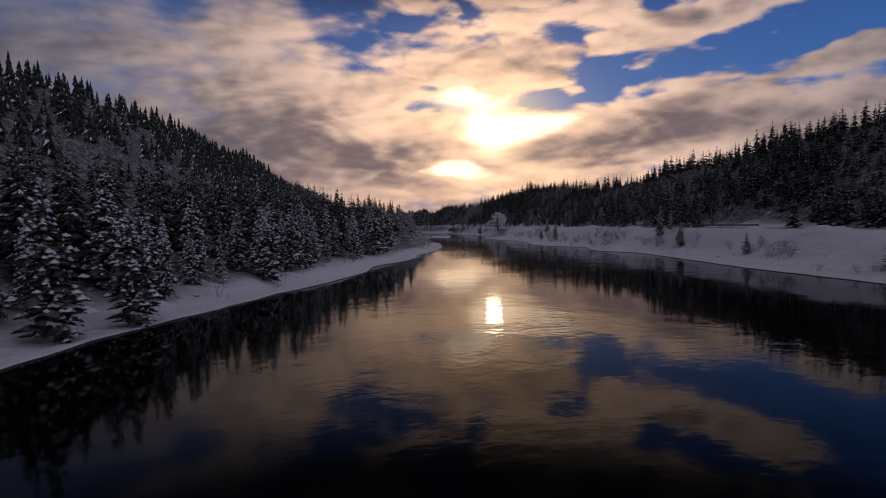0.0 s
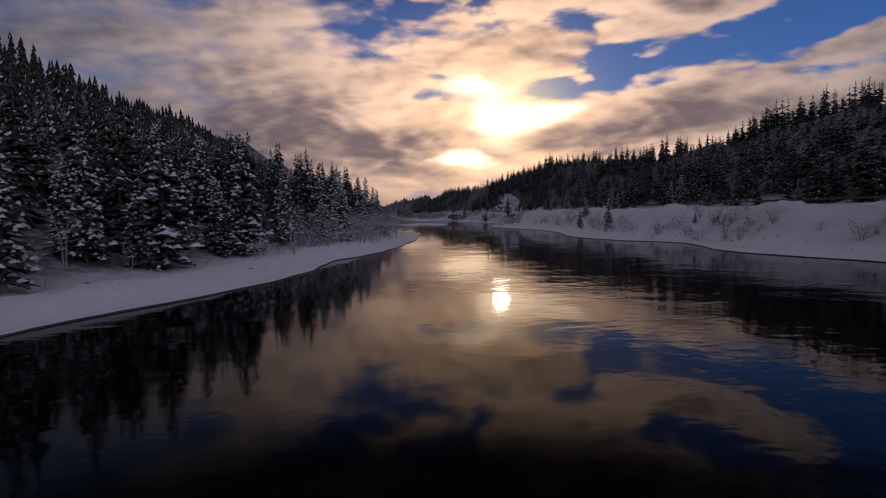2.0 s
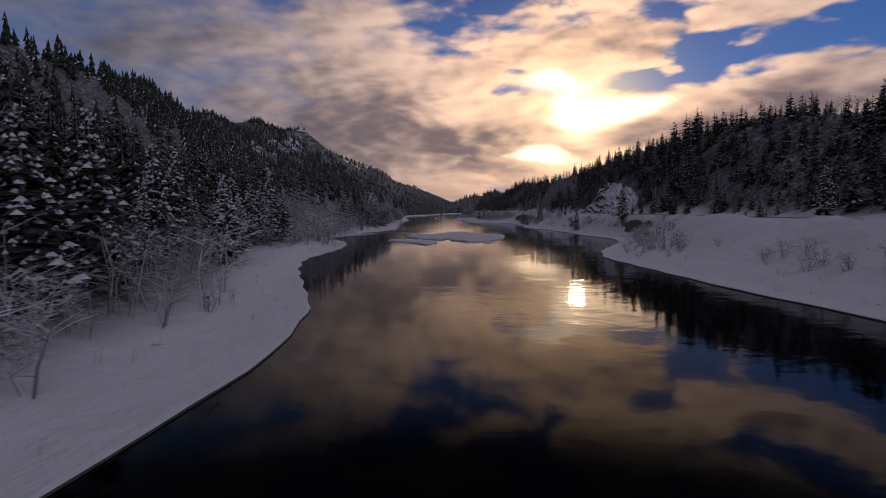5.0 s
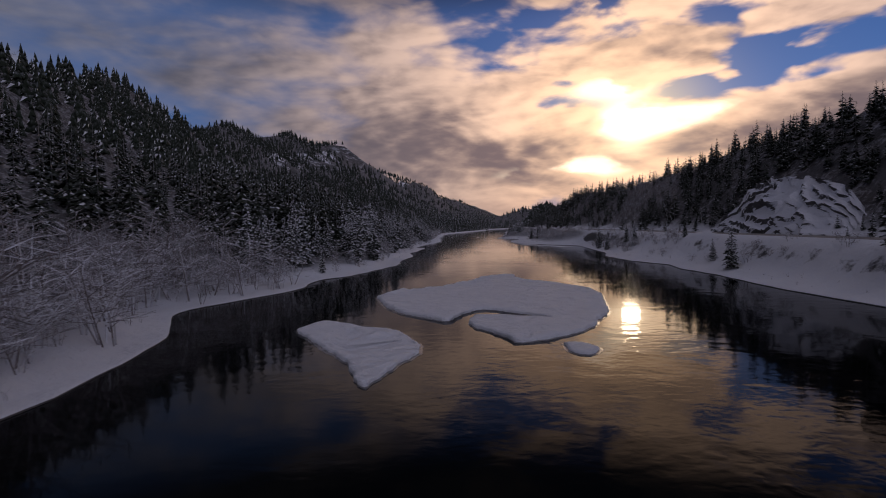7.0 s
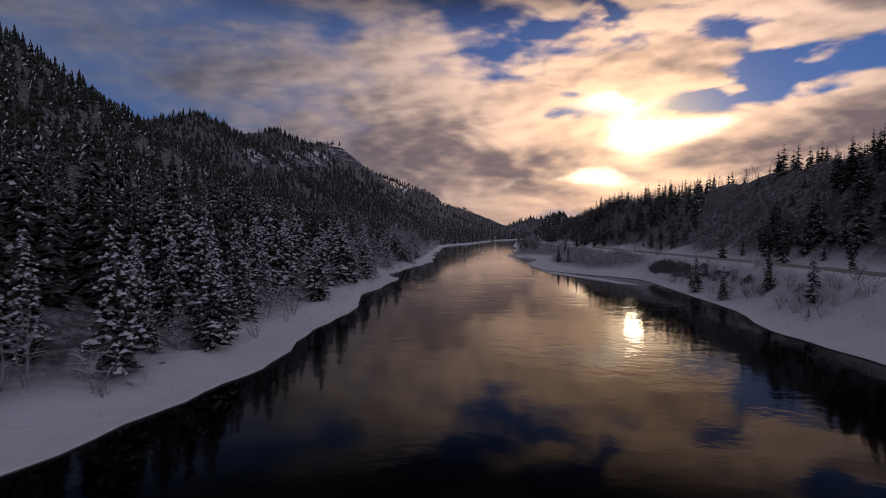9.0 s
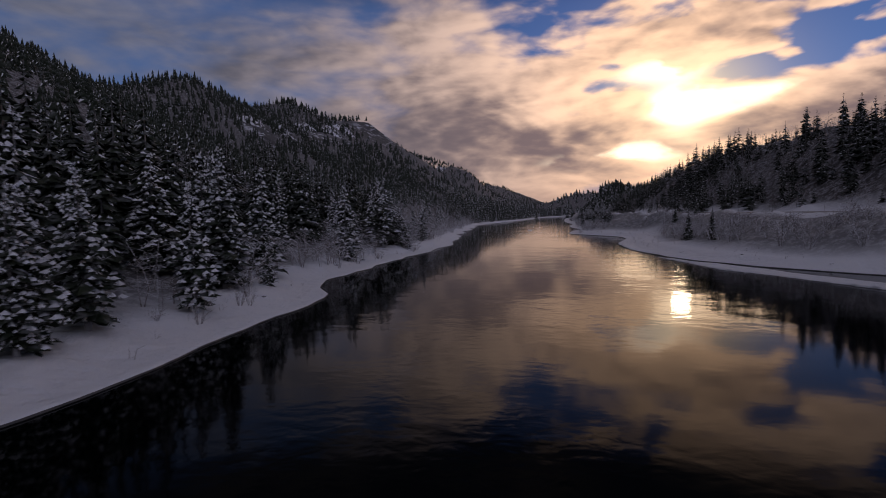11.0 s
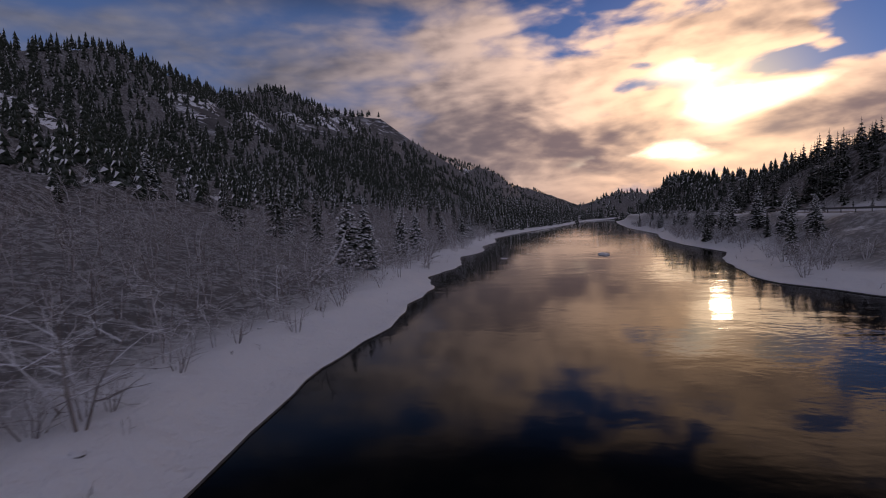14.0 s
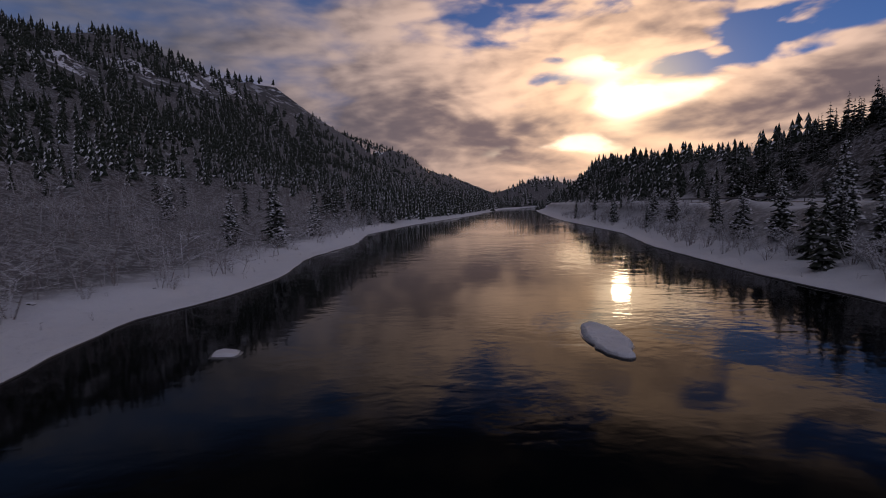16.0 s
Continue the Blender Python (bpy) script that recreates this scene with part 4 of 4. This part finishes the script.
outcrop("rock_outcrop", (110.0, 354, 5.0), 42, 6.5, 11.5, -90, 3.1, 90, 44, "snow-capped rocky knoll above the road", "rock outcrop", 3.4, 0.8, DRIFTED_ROCK)
outcrop("rock_outcrop", (99, 100, 5.6), 26, 8, 4.5, -84, 8.4, 60, 26, "low snowy rock face beside the road", "rock outcrop", 2.2, 1.0, DRIFTED_ROCK)
outcrop("crag", (-36, 300, float(height(-36, 300)) - 1.5), 30, 8, 9.0, 78, 5.7, 40, 20, "dark overhanging crag high on the wooded slope", "crag")
outcrop("crag", (-92, 640, float(height(-92, 640)) - 3), 42, 12, 11.0, 70, 9.9, 44, 20, "pale rock face among the trees of the slope", "crag")
outcrop("cliff", (-128, 1290, 88), 330, 44, 74.0, 82, 12.3, 130, 54, "broad dark cliff with snowy ledges on the mountain", "cliff", 4, 0.3)
outcrop("cliff", (-120, 2230, 80), 260, 40, 100.0, 72, 15.1, 70, 36, "far grey cliff with a sheer end", "cliff", 4, 0.25)
for x, y, wide, tall, seed in LEDGES:
    outcrop("crag", (x, y, float(height(x, y)) - 2.5), wide, tall * 0.7, tall, 76, seed, 44, 24, "snowy rock ledges among pines on the slope", "crag", 3, 0.6)


# ---- ice on the river ----
def ice_floe(outline, thickness, label, fringe=0.8, soft=0.35, rough=0.05):
    """A snow-covered slab of ice with an uneven rim, lying in the water."""
    pts = []
    for i, (x, y) in enumerate(outline):
        x2, y2 = outline[(i + 1) % len(outline)]
        n = max(2, int(math.hypot(x2 - x, y2 - y) / 0.45))
        for k in range(n):
            q = k / n
            pts.append((x + (x2 - x) * q, y + (y2 - y) * q))
    p = np.array(pts)
    for _ in range(2):
        p = 0.5 * p + 0.25 * (np.roll(p, 1, 0) + np.roll(p, -1, 0))
    p = p + 0.06 * np.stack([np.sin(p[:, 1] * 3.1 + p[:, 0]), np.sin(p[:, 0] * 2.7 + p[:, 1] * 1.3)], 1) + 0.05 * np.stack([np.sin(p[:, 1] * 7.3 + p[:, 0] * 2), np.sin(p[:, 0] * 6.1 - p[:, 1] * 2.3)], 1)
    c = p.mean(0)
    root = tagged(new("ice_floe"), label, "ice floe", "ice floes on the river")
    n = len(p)
    inward = np.array([(c - q) / np.linalg.norm(c - q) * min(soft, 0.3 * np.linalg.norm(c - q)) for q in p])
    swell = [0.03 * math.sin(q[0] * 1.7 + q[1]) + 0.03 * math.sin(q[1] * 0.9) for q in p]
    # thin wet ice that shows as a dull fringe round the snow
    bm = bmesh.new()
    low = [bm.verts.new((*(q - i * fringe), -0.05)) for q, i in zip(p, inward)]
    lip = [bm.verts.new((*(q - i * fringe), 0.012)) for q, i in zip(p, inward)]
    foot = [bm.verts.new((*q, 0.03)) for q in p]
    for i in range(n):
        j = (i + 1) % n
        bm.faces.new((low[i], low[j], lip[j], lip[i]))
        bm.faces.new((lip[i], lip[j], foot[j], foot[i]))
    bmesh.ops.recalc_face_normals(bm, faces=bm.faces)
    me = bpy.data.meshes.new("ice_rim")
    bm.to_mesh(me)
    bm.free()
    me.materials.append(THIN_ICE)
    rim = new("ice_rim", me)
    rim.parent = root
    tagged(rim, "thin grey wet ice")
    bm = bmesh.new()
    under = [bm.verts.new((*q, -0.1)) for q in p]
    edge_ring = [bm.verts.new((*q, thickness * 0.6)) for q in p]
    inner = [bm.verts.new((*(q + i), thickness + w)) for q, i, w in zip(p, inward, swell)]
    for i in range(n):
        j = (i + 1) % n
        bm.faces.new((under[i], under[j], edge_ring[j], edge_ring[i]))
        bm.faces.new((edge_ring[i], edge_ring[j], inner[j], inner[i]))
    bm.faces.new(inner)
    bmesh.ops.triangulate(bm, faces=[f for f in bm.faces if len(f.verts) > 4])
    # wind-packed lumps and hollows
    for _ in range(7):
        long = [e for e in bm.edges if e.calc_length() > 0.55 and all(v.co.z > thickness * 0.8 for v in e.verts)]
        if not long or len(bm.verts) > 7000:
            break
        bmesh.ops.subdivide_edges(bm, edges=long, cuts=1)
        bmesh.ops.triangulate(bm, faces=[f for f in bm.faces if len(f.verts) > 3])
    rim_points = p
    for v in bm.verts:
        if v.co.z > thickness * 0.8:
            inside = min(1.0, 0.25 + float(np.min(np.hypot(rim_points[:, 0] - v.co.x, rim_points[:, 1] - v.co.y))) / 1.2)
            patch = max(0.0, noise.noise(Vector((v.co.x * 0.16, v.co.y * 0.16, 3.0))) + 0.25)
            lump = noise.noise(Vector((v.co.x * 0.7, v.co.y * 0.8, 1.0))) + 0.6 * noise.noise(Vector((v.co.x * 1.3, v.co.y * 1.1, 2.0)))
            v.co.z += inside * rough * (0.35 + 1.6 * patch) * lump
            v.co.z = max(v.co.z, thickness * 0.6)
    for f in bm.faces:
        f.smooth = True
    bmesh.ops.recalc_face_normals(bm, faces=bm.faces)
    me = bpy.data.meshes.new("snow_top")
    bm.to_mesh(me)
    bm.free()
    me.materials.append(DRIFTED)
    top = new("snow_top", me)
    top.parent = root
    return root


ice_floe([(45.1, 298.2), (45.6, 299.9), (46.5, 302.1), (48.6, 300.6), (49.9, 299.3), (52.4, 298.4), (53.8, 296.9), (54.5, 295), (55.6, 292.3), (55.6, 290), (54.7, 288), (54.2, 285.8), (53.4, 283), (52.5, 285.2), (51.5, 288.3), (48.9, 292.2), (47.2, 294.9), (46.1, 296.6)],
         0.25, "small wind-rippled white ice floe in dark water", rough=0.32)
ice_floe([(48.5, 317.4), (49.7, 321.9), (55, 325.4), (59.8, 333.2), (61.6, 338.2), (63.4, 340.6), (65.2, 342), (66.6, 341), (66.3, 336.4), (68.3, 331.6), (71.2, 328.4), (74.1, 322), (74.2, 317), (73.2, 312.5), (72, 306.3), (71.3, 304), (69.7, 301.2), (69.2, 299.2), (67.2, 296.4), (64.8, 294.3), (62.3, 293),
          (61.8, 294.3), (61.2, 295.9), (59.4, 298.7), (58.9, 300.8), (59.7, 303.1), (61.3, 303.2), (63.4, 301.9), (65.9, 301.3), (65.8, 302.6), (64.4, 304.3), (62.2, 306.3), (60.9, 307.7), (60.0, 307.6), (58.2, 304.4), (57.3, 301.3), (55.5, 302.9), (52.9, 305.7), (50.7, 309.9)],
         0.3, "large snow-covered ice floe with a slot of open water", rough=0.16)
ice_floe([(65.4, 293.1), (66.6, 292.8), (67.4, 291.4), (66.9, 290.1), (66.1, 289.2), (65.2, 290.6)], 0.22, "little lump of white ice drifting in the river")
ice_floe([(50.8, 605.4), (50.6, 606.6), (51.2, 607), (52, 606.6), (52.1, 605.6)], 0.14, "flat piece of white ice in dark water")
ice_floe([(68, 609.2), (68.7, 611), (69.5, 609.6), (69.8, 607), (68.9, 604), (68.2, 604.6), (67.8, 607.5)], 0.22, "pointed snow-covered ice floe with dark rim", 0.3)
ice_floe([(80.5, 480), (82.5, 463), (84.9, 458), (87, 452), (92, 438), (95.5, 434), (92.5, 446), (90, 453), (87.5, 460)], 0.12, "long tongue of thin ice off the bank", 0.5)


# ---- along the road ----
def guard_rail(y0, y1):
    root = tagged(new("guard_rail"), "grey steel guard rail along the winter road", "guard rail")
    ys = list(np.arange(y0, y1, 4.0))
    h = Heap()
    line = [(float(road_x(y)) - 2.55, float(y), ROAD_Z + 0.66) for y in ys]
    v, f = [], []
    for x, y, z in line:
        v += [(x, y, z - 0.15), (x - 0.05, y, z - 0.07), (x, y, z), (x - 0.05, y, z + 0.07), (x, y, z + 0.15), (x + 0.03, y, z + 0.15), (x + 0.03, y, z - 0.15)]
    for i in range(len(line) - 1):
        for k in range(7):
            a, b = 7 * i + k, 7 * i + (k + 1) % 7
            f.append([a, b, b + 7, a + 7])
    h.add(v, f)
    rail = new("rail", h.mesh("rail", [STEEL]))
    rail.parent = root
    p = Heap()
    tube(p, [(0, 0, -0.4), (0, 0, 0.72)], [0.06, 0.06], 6)
    me = p.mesh("post", [STEEL])
    for x, y, z in line:
        ob = new("post", me)
        ob.parent = root
        ob.location = (x + 0.08, y, ROAD_Z)
    return root


guard_rail(88, 190)
guard_rail(590, 720)


# ---- small things on the snow ----
def stone(seed):
    bm = bmesh.new()
    bmesh.ops.create_icosphere(bm, subdivisions=2, radius=0.5)
    for v in bm.verts:
        v.co *= 1 + 0.5 * noise.noise(v.co * 1.6 + Vector((seed, 0, 0)))
        v.co.z *= 0.6
    me = bpy.data.meshes.new("stone")
    bm.to_mesh(me)
    bm.free()
    me.materials.append(ROCK)
    return tagged(new("stone", me), "dark bank stone half buried in snow", "stone", "stones on the bank")


def fallen_branch(seed):
    rnd2 = random.Random(seed)
    root = new("fallen_branch")
    wood, twigs = Heap(), Heap()
    p, d = np.array([-1.4, 0, 0.08]), np.array([1.0, 0.1, 0.06])
    pts = [p]
    for k in range(4):
        d = d + np.array([0, rnd2.uniform(-0.25, 0.25), rnd2.uniform(-0.08, 0.1)])
        pts.append(pts[-1] + d / np.linalg.norm(d) * 0.75)
    tube(wood, pts, [0.10, 0.085, 0.07, 0.05, 0.02], 6)
    for k in range(7):
        q = pts[1 + k % 3] + (pts[2 + k % 3] - pts[1 + k % 3]) * rnd2.random()
        e = q + np.array([rnd2.uniform(0.1, 0.7), rnd2.uniform(-0.7, 0.7), rnd2.uniform(0.1, 0.7)])
        tube(twigs, [q, e], [0.03, 0.01], 3)
    for name, heap, kind in (("limb", wood, ""), ("side_shoot", twigs, "stuff")):
        ob = new(name, heap.mesh(name, [TWIG]))
        ob.parent = root
        tagged(ob, kind=kind)
    return tagged(root, "fallen branch lying dark in the bank snow", "fallen branch", "driftwood on the bank")


rnd = random.Random(77)
stones = [stone(k * 3.7) for k in range(4)]
branches = [fallen_branch(k) for k in range(4)]
n = 0
for y in np.arange(14, 720, 6.4):
    yy = float(y) + rnd.uniform(-3, 3)
    s = rnd.uniform(3.6, 7.2)
    x = float(shore_left(yy)) - s
    z = float(height(x, yy))
    m = Matrix.Translation((x, yy, z)) @ Matrix.Rotation(rnd.random() * 6.3, 4, "Z") @ Matrix.Scale(rnd.uniform(0.4, 0.9), 4)
    pool = stones if n % 3 else branches
    if n // 3 < 4 and n % 3 == 0:
        branches[n // 3].matrix_basis = m
    elif n < 6 and n % 3:
        stones[n - 1 - n // 3].matrix_basis = m
    else:
        copy_thing(pool[rnd.randrange(4)], m)
    n += 1
for y in np.arange(40, 720, 11.0):
    yy = float(y) + rnd.uniform(-5, 5)
    x = float(shore_right(yy)) + rnd.uniform(3.0, 5.0)
    copy_thing(stones[rnd.randrange(4)], Matrix.Translation((x, yy, float(height(x, yy)))) @ Matrix.Rotation(rnd.random() * 6.3, 4, "Z") @ Matrix.Scale(rnd.uniform(0.3, 0.8), 4))

# dry stalks and twigs that stick out of the bank snow
tuft_spots = []
for side in (-1, 1):
    for x, y, s in scatter(10, 730, 2.2, 3.2, lambda y: 9.5, 1.9, side, lambda y, s: 0.3):
        tuft_spots.append((x, y, float(height(x, y)), rnd.uniform(0.3, 1.0), rnd.random() * 6.3, rnd.randrange(5), 1.0))
merge("bank_stalks", [bare_shape(600 + k, 2, 1.0, (2,)) for k in range(5)], tuft_spots, [TWIG, TWIG], "dry stalks and twigs sticking out of the snow", "stalks")
